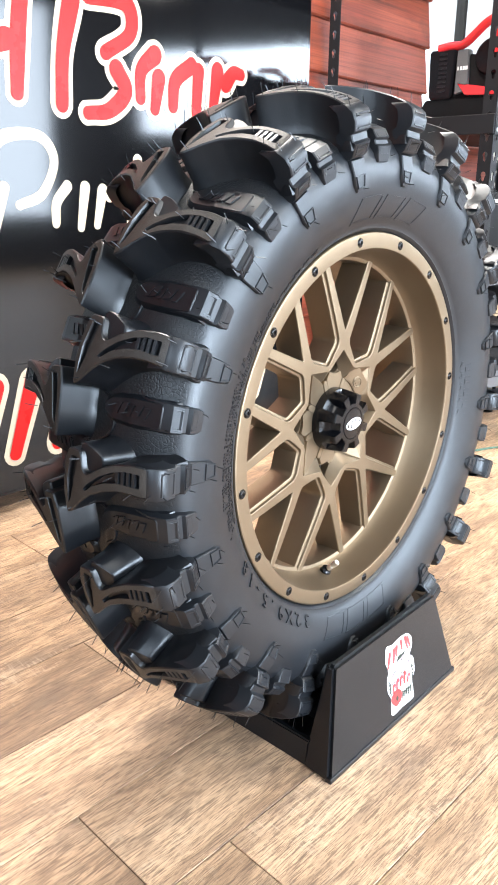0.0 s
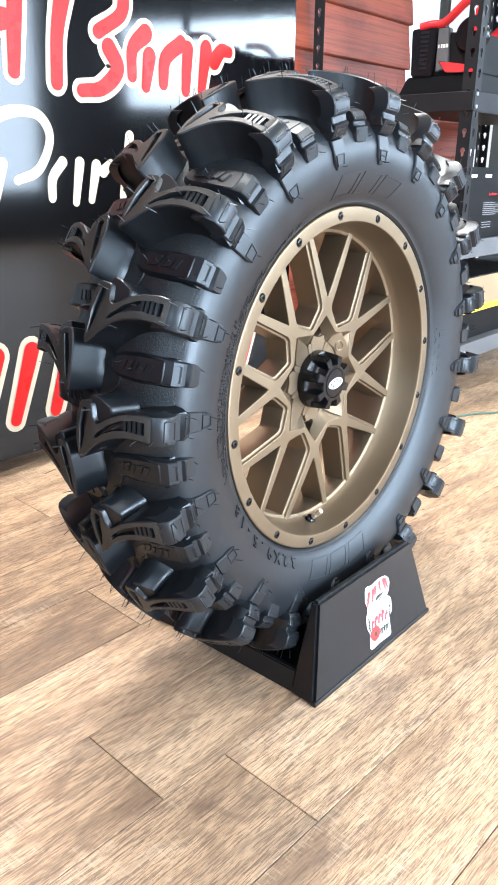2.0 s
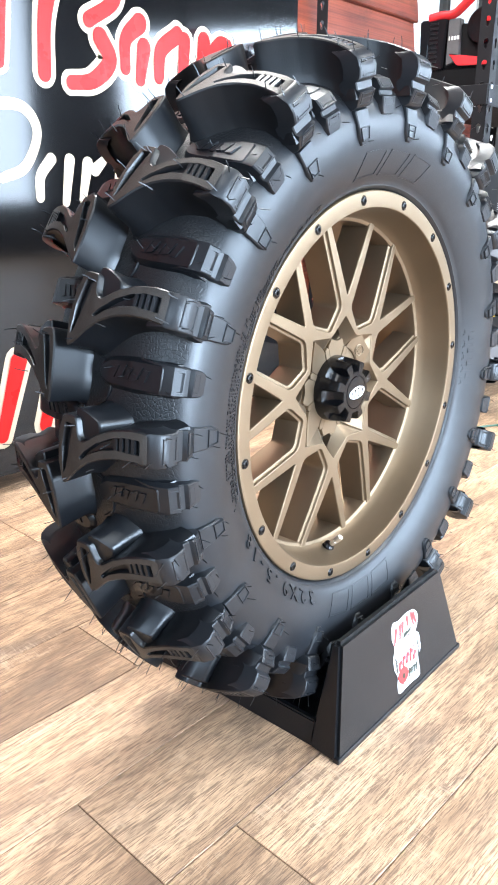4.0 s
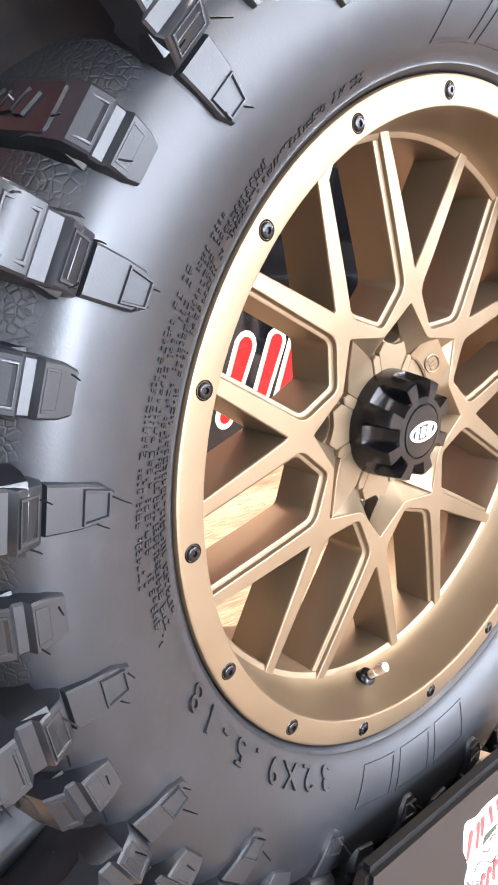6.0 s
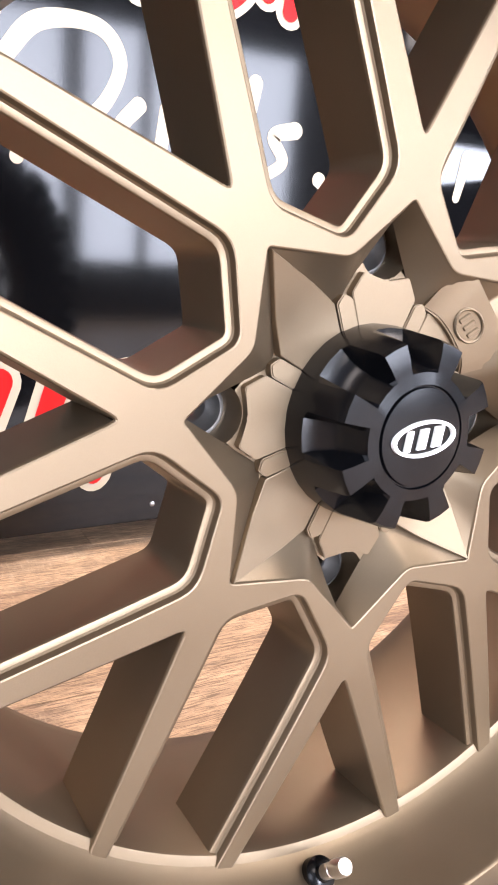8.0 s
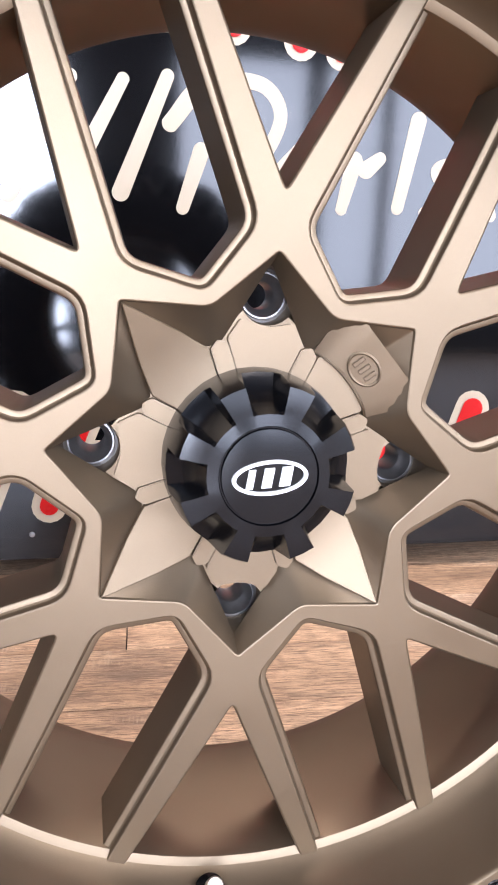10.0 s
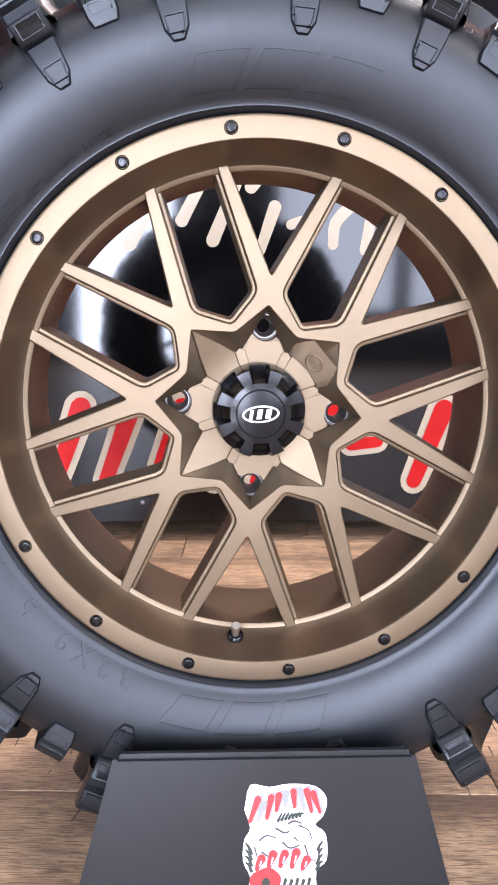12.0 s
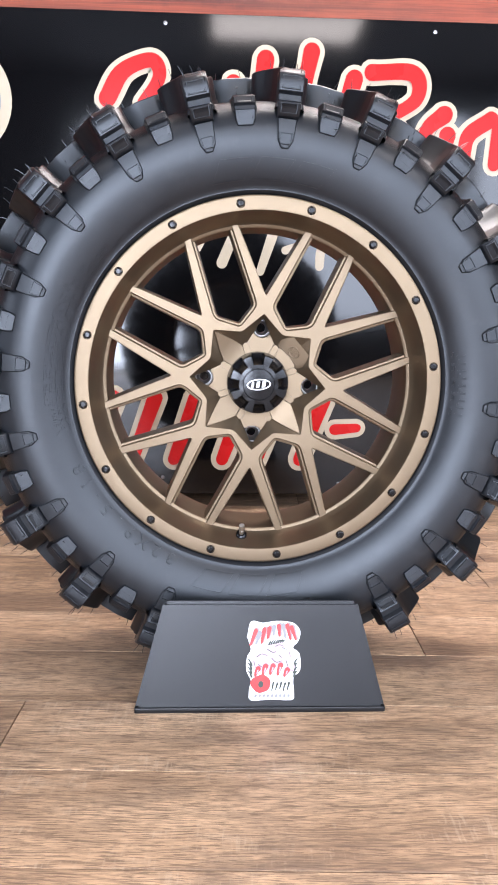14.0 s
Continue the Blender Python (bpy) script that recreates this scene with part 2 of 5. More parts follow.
def oak_material():
    """Rustic oak planks: tone zones, arched growth rings, short dark pores, saw marks and a few knots."""
    m, nt, p, co = material("rustic_oak_plank")
    info = nt.nodes.new("ShaderNodeObjectInfo")
    shift = nt.nodes.new("ShaderNodeVectorMath")
    shift.operation = "MULTIPLY_ADD"
    nt.links.new(info.outputs["Random"], shift.inputs[0])
    shift.inputs[1].default_value = (37.0, 19.0, 53.0)
    nt.links.new(co, shift.inputs[2])
    drift = nt.nodes.new("ShaderNodeTexNoise")
    drift.inputs["Scale"].default_value, drift.inputs["Detail"].default_value = 7.0, 3.0
    nt.links.new(shift.outputs["Vector"], drift.inputs["Vector"])
    warp = nt.nodes.new("ShaderNodeVectorMath")
    warp.operation = "MULTIPLY_ADD"
    nt.links.new(drift.outputs["Color"], warp.inputs[0])
    warp.inputs[1].default_value = (0.02, 0.008, 0.0)
    nt.links.new(shift.outputs["Vector"], warp.inputs[2])
    v = warp.outputs["Vector"]
    zones = noise_node(nt, v, 5.0, 5, 0.6, (0.45, 1.5, 1))
    cloud = noise_node(nt, v, 14.0, 6, 0.68, (0.32, 1.1, 1))
    swell = noise_node(nt, v, 3.6, 2, 0.4, (0.32, 1.7, 1))
    rings = math_node(nt, "SINE", math_node(nt, "MULTIPLY", swell, 190.0))
    line = noise_node(nt, v, 560, 3, 0.6, (0.05, 1, 1))
    pore = noise_node(nt, v, 1050, 2, 0.5, (0.06, 1, 1))
    saw = noise_node(nt, v, 260, 3, 0.6, (1.0, 0.11, 0.11))
    dark = (0.115, 0.070, 0.046)
    band = noise_node(nt, v, 60, 5, 0.7, (0.11, 1, 1))
    streak = noise_node(nt, v, 190, 5, 0.7, (0.085, 1, 1))
    c = ramp_node(nt, zones, [(0.36, (0.270, 0.170, 0.102)), (0.46, (0.480, 0.312, 0.188)), (0.58, (0.575, 0.384, 0.238)), (0.74, (0.66, 0.462, 0.296))])
    c = mix_node(nt, ramp_node(nt, cloud, [(0.33, (0.75,) * 3), (0.47, (0.0,) * 3)]), c, (0.200, 0.140, 0.096))
    c = mix_node(nt, ramp_node(nt, cloud, [(0.55, (0.0,) * 3), (0.70, (0.72,) * 3)]), c, (0.60, 0.440, 0.302))
    patch = noise_node(nt, v, 8.5, 9, 0.72, (0.42, 1.0, 1))
    c = mix_node(nt, ramp_node(nt, patch, [(0.53, (0.0,) * 3), (0.64, (0.72,) * 3)]), c, (0.165, 0.118, 0.085))
    ringed = mix_node(nt, ramp_node(nt, zones, [(0.42, (1.0,) * 3), (0.62, (0.45,) * 3)]), (0.0, 0.0, 0.0), ramp_node(nt, rings, [(0.35, (0.0,) * 3), (0.95, (0.38,) * 3)]))
    c = mix_node(nt, ringed, c, dark)
    c = mix_node(nt, ramp_node(nt, band, [(0.34, (0.38,) * 3), (0.47, (0.0,) * 3)]), c, (0.180, 0.114, 0.072))
    c = mix_node(nt, ramp_node(nt, streak, [(0.36, (0.36,) * 3), (0.47, (0.0,) * 3)]), c, (0.150, 0.092, 0.058))
    c = mix_node(nt, ramp_node(nt, line, [(0.42, (0.72,) * 3), (0.462, (0.0,) * 3)]), c, dark)
    c = mix_node(nt, ramp_node(nt, pore, [(0.42, (0.6,) * 3), (0.45, (0.0,) * 3)]), c, (0.14, 0.09, 0.058))
    sawn = mix_node(nt, ramp_node(nt, cloud, [(0.50, (0.0,) * 3), (0.60, (1.0,) * 3)]), (0.0, 0.0, 0.0), ramp_node(nt, saw, [(0.52, (0.0,) * 3), (0.66, (0.42,) * 3)]))
    c = mix_node(nt, sawn, c, (0.54, 0.41, 0.29))
    knot = nt.nodes.new("ShaderNodeTexVoronoi")
    knot.inputs["Scale"].default_value = 3.2
    stretch = nt.nodes.new("ShaderNodeMapping")
    stretch.inputs["Scale"].default_value = (0.55, 1, 1)
    nt.links.new(v, stretch.inputs["Vector"])
    nt.links.new(stretch.outputs["Vector"], knot.inputs["Vector"])
    c = mix_node(nt, ramp_node(nt, knot.outputs["Distance"], [(0.025, (0.9,) * 3), (0.055, (0.0,) * 3)]), c, (0.07, 0.045, 0.032))
    tone = ramp_node(nt, info.outputs["Random"], [(0, (0.91, 0.90, 0.89)), (0.5, (1.0, 0.985, 0.97)), (1, (1.10, 1.09, 1.08))])
    c = mix_node(nt, 1.0, c, tone, "MULTIPLY")
    nt.links.new(c, p.inputs["Base Color"])
    nt.links.new(ramp_node(nt, line, [(0.35, (0.58,) * 3), (0.6, (0.40,) * 3)]), p.inputs["Roughness"])
    nt.links.new(bump_node(nt, streak, 0.16, 0.0012, bump_node(nt, saw, 0.12, 0.001)), p.inputs["Normal"])
    return m


OAK = oak_material()
CEDAR = wood_material("red_stained_cedar", (0.060, 0.011, 0.006), (0.215, 0.036, 0.016), (0.30, 0.066, 0.030), 0.42, 0.25, 0.016, 130, 0.35)
UNDER = plain("dark_underlay", (0.05, 0.04, 0.03), 0.9, 0, 0.2, 60, 0.0)


def glass_material():
    m, nt, p, co = material("window_glass")
    p.inputs["Transmission Weight"].default_value = 1.0
    p.inputs["Roughness"].default_value = 0.02
    p.inputs["Base Color"].default_value = (0.95, 0.98, 0.97, 1)
    return m


GLASS = glass_material()


def glow_material(name, colour, strength):
    m = bpy.data.materials.new(name)
    m.use_nodes = True
    nt = m.node_tree
    e = nt.nodes.new("ShaderNodeEmission")
    e.inputs["Color"].default_value, e.inputs["Strength"].default_value = (*colour, 1), strength
    nt.links.new(e.outputs["Emission"], nt.nodes["Material Output"].inputs["Surface"])
    return m


DAYLIGHT_SKY = glow_material("bright_overcast_distance", (0.88, 0.94, 1.0), 1.4)
DIFFUSER = glow_material("lit_led_diffuser", (1.0, 0.96, 0.9), 4.0)

# ---- mesh helpers ----


def part(name, bm, mat, parent=None, label="", smooth=35):
    """Links a bmesh as one mesh object, under a thing or a part when parent is given."""
    me = bpy.data.meshes.new(name)
    bmesh.ops.recalc_face_normals(bm, faces=bm.faces)
    if smooth:
        lim = radians(smooth)
        for f in bm.faces:
            f.smooth = True
        for e in bm.edges:
            if len(e.link_faces) != 2 or e.calc_face_angle(0) > lim:
                e.smooth = False
            elif e.calc_face_angle(0) > 0.1:
                a, b = (f.calc_area() for f in e.link_faces)
                if max(a, b) > 25 * min(a, b):
                    e.smooth = False
    bm.to_mesh(me)
    bm.free()
    me.materials.append(mat)
    ob = new(name, me)
    ob.parent = parent
    if label:
        tagged(ob, label)
    return ob


def again(ob, m=None, parent=None):
    """Another object on the same mesh."""
    o = new(ob.name.split(".")[0], ob.data)
    o.parent = parent or ob.parent
    if m is not None:
        o.matrix_basis = m
    return o


def empty(name, at, label, category, group=""):
    ob = new(name)
    ob.location = at
    return tagged(ob, label, category, group)


def add_box(bm, x0, x1, y0, y1, z0, z1, bevel=0.0, seg=2):
    vs = [bm.verts.new((x, y, z)) for x in (x0, x1) for y in (y0, y1) for z in (z0, z1)]
    fs = [bm.faces.new([vs[i] for i in q]) for q in ((0, 1, 3, 2), (4, 6, 7, 5), (0, 4, 5, 1), (2, 3, 7, 6), (0, 2, 6, 4), (1, 5, 7, 3))]
    bmesh.ops.recalc_face_normals(bm, faces=fs)
    if bevel:
        es = list({e for f in fs for e in f.edges})
        bmesh.ops.bevel(bm, geom=es, offset=bevel, segments=seg, affect="EDGES", profile=0.5)
    return vs


def box(x0, x1, y0, y1, z0, z1, bevel=0.0, seg=2):
    bm = bmesh.new()
    add_box(bm, x0, x1, y0, y1, z0, z1, bevel, seg)
    return bm


def polar(r, deg, y):
    return (r * math.cos(radians(deg)), y, r * math.sin(radians(deg)))


def add_lathe(bm, profile, segs=96, closed=False):
    """Turns (r, y) pairs round the y axis."""
    rings = [[bm.verts.new(polar(r, 360 * i / segs, y)) for i in range(segs)] for r, y in profile]
    pairs = list(zip(rings, rings[1:])) + ([(rings[-1], rings[0])] if closed else [])
    for a, b in pairs:
        for i in range(segs):
            j = (i + 1) % segs
            bm.faces.new((a[i], a[j], b[j], b[i]))
    return rings


def add_disc(bm, ring):
    bm.faces.new(ring)


def add_rod(bm, pts, radius, sides=6, taper=1.0):
    """A round rod along a polyline."""
    pts = [Vector(p) for p in pts]
    rings = []
    for i, p in enumerate(pts):
        d = (pts[min(i + 1, len(pts) - 1)] - pts[max(i - 1, 0)]).normalized()
        a = d.orthogonal().normalized() if abs(d.z) > 0.9 else d.cross(Vector((0, 0, 1))).normalized()
        b = d.cross(a)
        r = radius * (1 + (taper - 1) * i / (len(pts) - 1))
        rings.append([bm.verts.new(p + r * (math.cos(2 * math.pi * k / sides) * a + math.sin(2 * math.pi * k / sides) * b)) for k in range(sides)])
    for a, b in zip(rings, rings[1:]):
        for k in range(sides):
            bm.faces.new((a[k], a[(k + 1) % sides], b[(k + 1) % sides], b[k]))
    bm.faces.new(rings[0])
    bm.faces.new(rings[-1][::-1])


def smooth_line(pts, n=6):
    """A Catmull-Rom line through 2D points."""
    p = [Vector(q) for q in pts]
    if len(p) < 3:
        return p
    p = [2 * p[0] - p[1], *p, 2 * p[-1] - p[-2]]
    out = []
    for i in range(1, len(p) - 2):
        for k in range(n):
            t = k / n
            a, b, c, d = p[i - 1:i + 3]
            out.append(0.5 * (2 * b + (c - a) * t + (2 * a - 5 * b + 4 * c - d) * t * t + (3 * b - a - 3 * c + d) * t ** 3))
    return out + [p[-2]]


def round_poly(pts, radius, n=4):
    """A closed 2D polygon with its corners rounded; radius may be one number or one for each corner."""
    out = []
    k = len(pts)
    for i in range(k):
        r = radius[i] if isinstance(radius, (list, tuple)) else radius
        a, b, c = Vector(pts[i - 1]), Vector(pts[i]), Vector(pts[(i + 1) % k])
        if r <= 0:
            out.append(b)
            continue
        da, dc = min(r, 0.45 * (a - b).length), min(r, 0.45 * (c - b).length)
        s, e = b + (a - b).normalized() * da, b + (c - b).normalized() * dc
        for j in range(n + 1):
            t = j / n
            out.append((1 - t) ** 2 * s + 2 * t * (1 - t) * b + t * t * e)
    return out


def inset(pts, d):
    """A counter-clockwise 2D polygon moved inwards by d."""
    out = []
    k = len(pts)
    for i in range(k):
        a, b, c = pts[i - 1], pts[i], pts[(i + 1) % k]
        u, v = (b - a), (c - b)
        u, v = (u.normalized() if u.length else v.normalized()), (v.normalized() if v.length else u.normalized())
        n1, n2 = Vector((-u.y, u.x)), Vector((-v.y, v.x))
        m = n1 + n2
        m = m.normalized() if m.length > 1e-6 else n1
        out.append(b + m * (d / max(0.45, m.dot(n1))))
    return out


def cap_prism(bm, pts, y0, y1):
    """A flat slab: a closed 2D outline in x, z, standing between two values of y."""
    a = [bm.verts.new((p[0], y0, p[1])) for p in pts]
    b = [bm.verts.new((p[0], y1, p[1])) for p in pts]
    for i in range(len(pts)):
        j = (i + 1) % len(pts)
        bm.faces.new((a[i], a[j], b[j], b[i]))
    bm.faces.new(a)
    bm.faces.new(b[::-1])


def inside(p, loop):
    hit = False
    for a, b in zip(loop, loop[1:] + loop[:1]):
        if (a[1] > p[1]) != (b[1] > p[1]) and p[0] < (b[0] - a[0]) * (p[1] - a[1]) / (b[1] - a[1]) + a[0]:
            hit = not hit
    return hit


def fill(bm, outer, holes, flat):
    """Triangles between an outer ring of vertices and hole rings; flat gives each vertex its 2D place."""
    loops = [outer, *holes]
    verts = [v for lp in loops for v in lp]
    pts = [Vector(flat(v)) for v in verts]
    edges, start = [], 0
    for lp in loops:
        edges += [(start + i, start + (i + 1) % len(lp)) for i in range(len(lp))]
        start += len(lp)
    _, _, tris, origin, _, _ = delaunay_2d_cdt(pts, edges, [], 0, 1e-7)
    flat_loops = [[tuple(flat(v)) for v in lp] for lp in loops]
    for t in tris:
        ids = [origin[i][0] for i in t if origin[i]]
        if len(ids) < 3:
            continue
        c = sum((pts[i] for i in ids), Vector((0, 0))) / len(ids)
        if inside(c, flat_loops[0]) and not any(inside(c, h) for h in flat_loops[1:]):
            bm.faces.new([verts[i] for i in ids])


def front_view(v):
    return (v.co.x, v.co.z)

# ---- the room ----
X0, X1, Y0, TOP = -3.0, 5.4, -4.5, 2.75


def structure(ob, label, category):
    return tagged(ob, label, category, kind="structure")


floor = structure(part("floor", box(X0, X1, Y0, 2.4, -0.06, -0.009), UNDER), "light oak plank floor with dark grain and fine joints", "floor")
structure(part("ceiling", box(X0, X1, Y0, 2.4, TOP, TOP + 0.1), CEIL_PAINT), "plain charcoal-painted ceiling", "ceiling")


def wall_with_openings(name, axis, at, thick, lo, hi, holes, label, mat=None):
    """A wall along x (axis 'x', standing at y = at) or along y, with rectangular holes (a, b, z0, z1) through it."""
    bm = bmesh.new()
    cuts = sorted({lo, hi, *(h[0] for h in holes), *(h[1] for h in holes)})
    for a, b in zip(cuts, cuts[1:]):
        gaps = [(h[2], h[3]) for h in holes if h[0] <= a and b <= h[1]]
        z = 0.0
        for z0, z1 in sorted(gaps) + [(TOP, TOP)]:
            if z0 - z > 0.001:
                if axis == "x":
                    add_box(bm, a, b, at, at + thick, z, z0)
                else:
                    add_box(bm, at, at + thick, a, b, z, z0)
            z = z1
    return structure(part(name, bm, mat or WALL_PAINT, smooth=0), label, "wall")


wall_with_openings("wall_south", "x", Y0 - 0.15, 0.15, X0, X1, [(0.5, 3.9, 0.45, 2.46), (-1.30, -0.38, 0.02, 2.52)], "unseen storefront wall, set dark, with window and glass door")
wall_with_openings("wall_west", "y", X0 - 0.15, 0.15, Y0, 1.15, [(-2.3, -0.1, 0.85, 2.35)], "unseen side wall, set dark, with a wide window")
wall_with_openings("wall_east", "y", X1, 0.15, Y0, 2.4, [(-4.3, -2.2, 1.3, 2.18)], "unseen side wall, set dark, with a wide high window")
wall_with_openings("wall_back", "x", 2.25, 0.15, 1.0, X1, [(3.9, 5.2, 0.9, 2.3)], "pale beige recessed back wall with a bright window", BEIGE_PAINT)


def window(name, axis, at, a, b, z0, z1, label, bars=1):
    thing = structure(empty(name, (0, 0, 0), label, "window"), label, "window")
    w = 0.05

    def piece(nm, p0, p1, q0, q1, mat, depth):
        bm = bmesh.new()
        if axis == "x":
            add_box(bm, p0, p1, at - depth, at + depth, q0, q1, 0.003 if mat is FRAME_ALU else 0)
        else:
            add_box(bm, at - depth, at + depth, p0, p1, q0, q1, 0.003 if mat is FRAME_ALU else 0)
        return part(nm, bm, mat, thing)

    for p in ((a, a + w), (b - w, b)):
        piece("window_frame", *p, z0, z1, FRAME_ALU, 0.04)
    for q in ((z0, z0 + w), (z1 - w, z1)):
        piece("window_frame", a + w, b - w, *q, FRAME_ALU, 0.04)
    step = (b - a - 2 * w) / bars
    for i in range(bars):
        s = a + w + i * step
        if i:
            piece("mullion", s - 0.02, s + 0.02, z0 + w, z1 - w, FRAME_ALU, 0.035)
        g = piece("pane", s + (0.02 if i else 0), s + step - (0.02 if i < bars - 1 else 0), z0 + w, z1 - w, GLASS, 0.003)
        g.visible_shadow = False
    return thing


window("window_1", "x", Y0 - 0.07, 0.5, 3.9, 0.45, 2.46, "wide storefront window in dark aluminium frame", 3)
window("door_1", "x", Y0 - 0.07, -1.30, -0.38, 0.02, 2.52, "glazed entrance door in dark aluminium frame", 1)
window("window_2", "y", X0 - 0.07, -2.3, -0.1, 0.85, 2.35, "wide side window in dark aluminium frame", 2)
window("window_4", "y", X1 + 0.07, -4.3, -2.2, 1.3, 2.18, "wide bright high side window in dark aluminium frame", 2)
window("window_3", "x", 2.32, 3.9, 5.2, 0.9, 2.3, "bright back window in dark aluminium frame", 2)


def backdrop(verts):
    me = bpy.data.meshes.new("backdrop")
    me.from_pydata(verts, [], [(0, 1, 2, 3)])
    me.materials.append(DAYLIGHT_SKY)
    return structure(new("backdrop", me), "bright overcast daylight outside the glass", "backdrop")


backdrop([(-6, -6.5, -0.5), (12, -6.5, -0.5), (12, -6.5, 5), (-6, -6.5, 5)])
backdrop([(-5, -5, -0.5), (-5, 2, -0.5), (-5, 2, 4), (-5, -5, 4)])
backdrop([(0, 4.2, -0.5), (15, 4.2, -0.5), (15, 4.2, 5), (0, 4.2, 5)])

backdrop([(7.4, -6, -0.5), (7.4, 4, -0.5), (7.4, 4, 4.5), (7.4, -6, 4.5)])

# overhead panels, out of view, at the lamp places
for cx, cy in PANELS:
    lamp = empty("ceiling_light", (cx, cy, TOP), "white recessed led panel light, one of a set partly added as fill", "ceiling light", "ceiling lights")
    bm = bmesh.new()
    for a, b, c, d in ((-0.62, 0.62, -0.32, -0.28), (-0.62, 0.62, 0.28, 0.32), (-0.62, -0.58, -0.28, 0.28), (0.58, 0.62, -0.28, 0.28)):
        add_box(bm, a, b, c, d, -0.03, 0.0)
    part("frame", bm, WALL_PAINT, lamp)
    part("diffuser", box(-0.58, 0.58, -0.28, 0.28, -0.024, -0.018), DIFFUSER, lamp)

# lapped cedar wall behind the sign; it stops short of the floor over a recessed plinth
SIDING_END = 1.84
wall_north = structure(part("wall_north", box(X0, SIDING_END, 1.04, 1.15, 0.045, TOP), UNDER), "red-stained lapped cedar board wall", "wall")
structure(part("plinth", box(X0, SIDING_END, 1.5, 1.56, 0.0, 0.06), UNDER), "dark recessed plinth under the board wall", "plinth")
structure(part("wall_underside", box(X0, SIDING_END, 1.15, 1.56, 0.048, 0.09), UNDER), "dark underside of the board wall", "wall")
EXPOSE = 0.148


def siding_board(length):
    bm = bmesh.new()
    n = 10
    rows = []
    for i in range(n + 1):
        x = length * i / n
        e = 0.0015 * math.sin(3.1 * x + 1) + 0.001 * math.sin(9.7 * x)
        rows.append([bm.verts.new(v) for v in ((x, 0.004, e), (x, 0.0, e + 0.004), (x, 0.022, EXPOSE + 0.02), (x, 0.034, EXPOSE + 0.02), (x, 0.034, e))])
    for a, b in zip(rows, rows[1:]):
        for k in range(5):
            bm.faces.new((a[k], a[(k + 1) % 5], b[(k + 1) % 5], b[k]))
    bm.faces.new(rows[0])
    bm.faces.new(rows[-1][::-1])
    return bm


# ---- the sign panel ----
BY = 0.985
sign = empty("sign_panel", (0, BY, 0.045), "glossy black sign panel with red and white brush strokes", "sign")
bm = box(-1.35, 1.128, 0.0, 0.005, 0.0, 1.215, 0.0012)
part("panel", bm, BANNER, sign)


def stroke_outline(line, width, taper=0.25):
    """The closed outline of a brush stroke along a 2D line."""
    n = len(line)
    left, right = [], []
    for i, p in enumerate(line):
        d = (line[min(i + 1, n - 1)] - line[max(i - 1, 0)]).normalized()
        w = 0.5 * width * (1 - taper * i / max(1, n - 1)) * (1 + 0.06 * math.sin(31 * p.x + 23 * p.y))
        s = Vector((-d.y, d.x)) * w
        left.append(p + s)
        right.append(p - s)
    d0, d1 = (line[1] - line[0]).normalized(), (line[-1] - line[-2]).normalized()
    w0, w1 = 0.5 * width, 0.5 * width * (1 - taper)
    head = [line[0] - d0 * w0 * math.cos(a) - Vector((-d0.y, d0.x)) * w0 * math.sin(a) for a in (1.2, 0.8, 0.4, 0.0, -0.4, -0.8, -1.2)]
    tail = [line[-1] + d1 * w1 * math.cos(a) + Vector((-d1.y, d1.x)) * w1 * math.sin(a) for a in (1.2, 0.8, 0.4, 0.0, -0.4, -0.8, -1.2)]
    return left + tail + right[::-1] + head


def ribbon(bm, line, width, y0, y1, taper=0.25):
    """A flat stroke as a strip of quads with rounded ends."""
    o = stroke_outline(line, width, taper)
    n = len(line)
    left, tail, right, head = o[:n], o[n:n + 7], o[n + 7:2 * n + 7][::-1], o[2 * n + 7:]

    def vert(p, y):
        return bm.verts.new((p[0], y, p[1]))

    lf, rf = [vert(p, y0) for p in left], [vert(p, y0) for p in right]
    for i in range(n - 1):
        bm.faces.new((lf[i], lf[i + 1], rf[i + 1], rf[i]))
    bm.faces.new([lf[-1], *(vert(p, y0) for p in tail), rf[-1]])
    bm.faces.new([rf[0], *(vert(p, y0) for p in head), lf[0]])


def brush(pts, width, ink, edge=0.0, edge_ink=None):
    """One painted stroke on the sign, x and height given for the room, with an optional wider stroke beneath."""
    line = [Vector((p.x, p.y - 0.045)) for p in smooth_line(pts, 10)]
    bm = bmesh.new()
    step = 0.00002 * len(sign.children)
    if edge:
        ribbon(bm, line, width + 2 * edge, -0.0003 - step, 0, 0.15)
        under = part("stroke_edge", bm, edge_ink, sign, "cream outline of a painted stroke", smooth=0)
        bm = bmesh.new()
        ribbon(bm, line, width, -0.0024 - step, 0)
        part("stroke", bm, ink, under, smooth=0)
    else:
        ribbon(bm, line, width, -0.0003 - step, 0)
        part("stroke", bm, ink, sign, smooth=0)


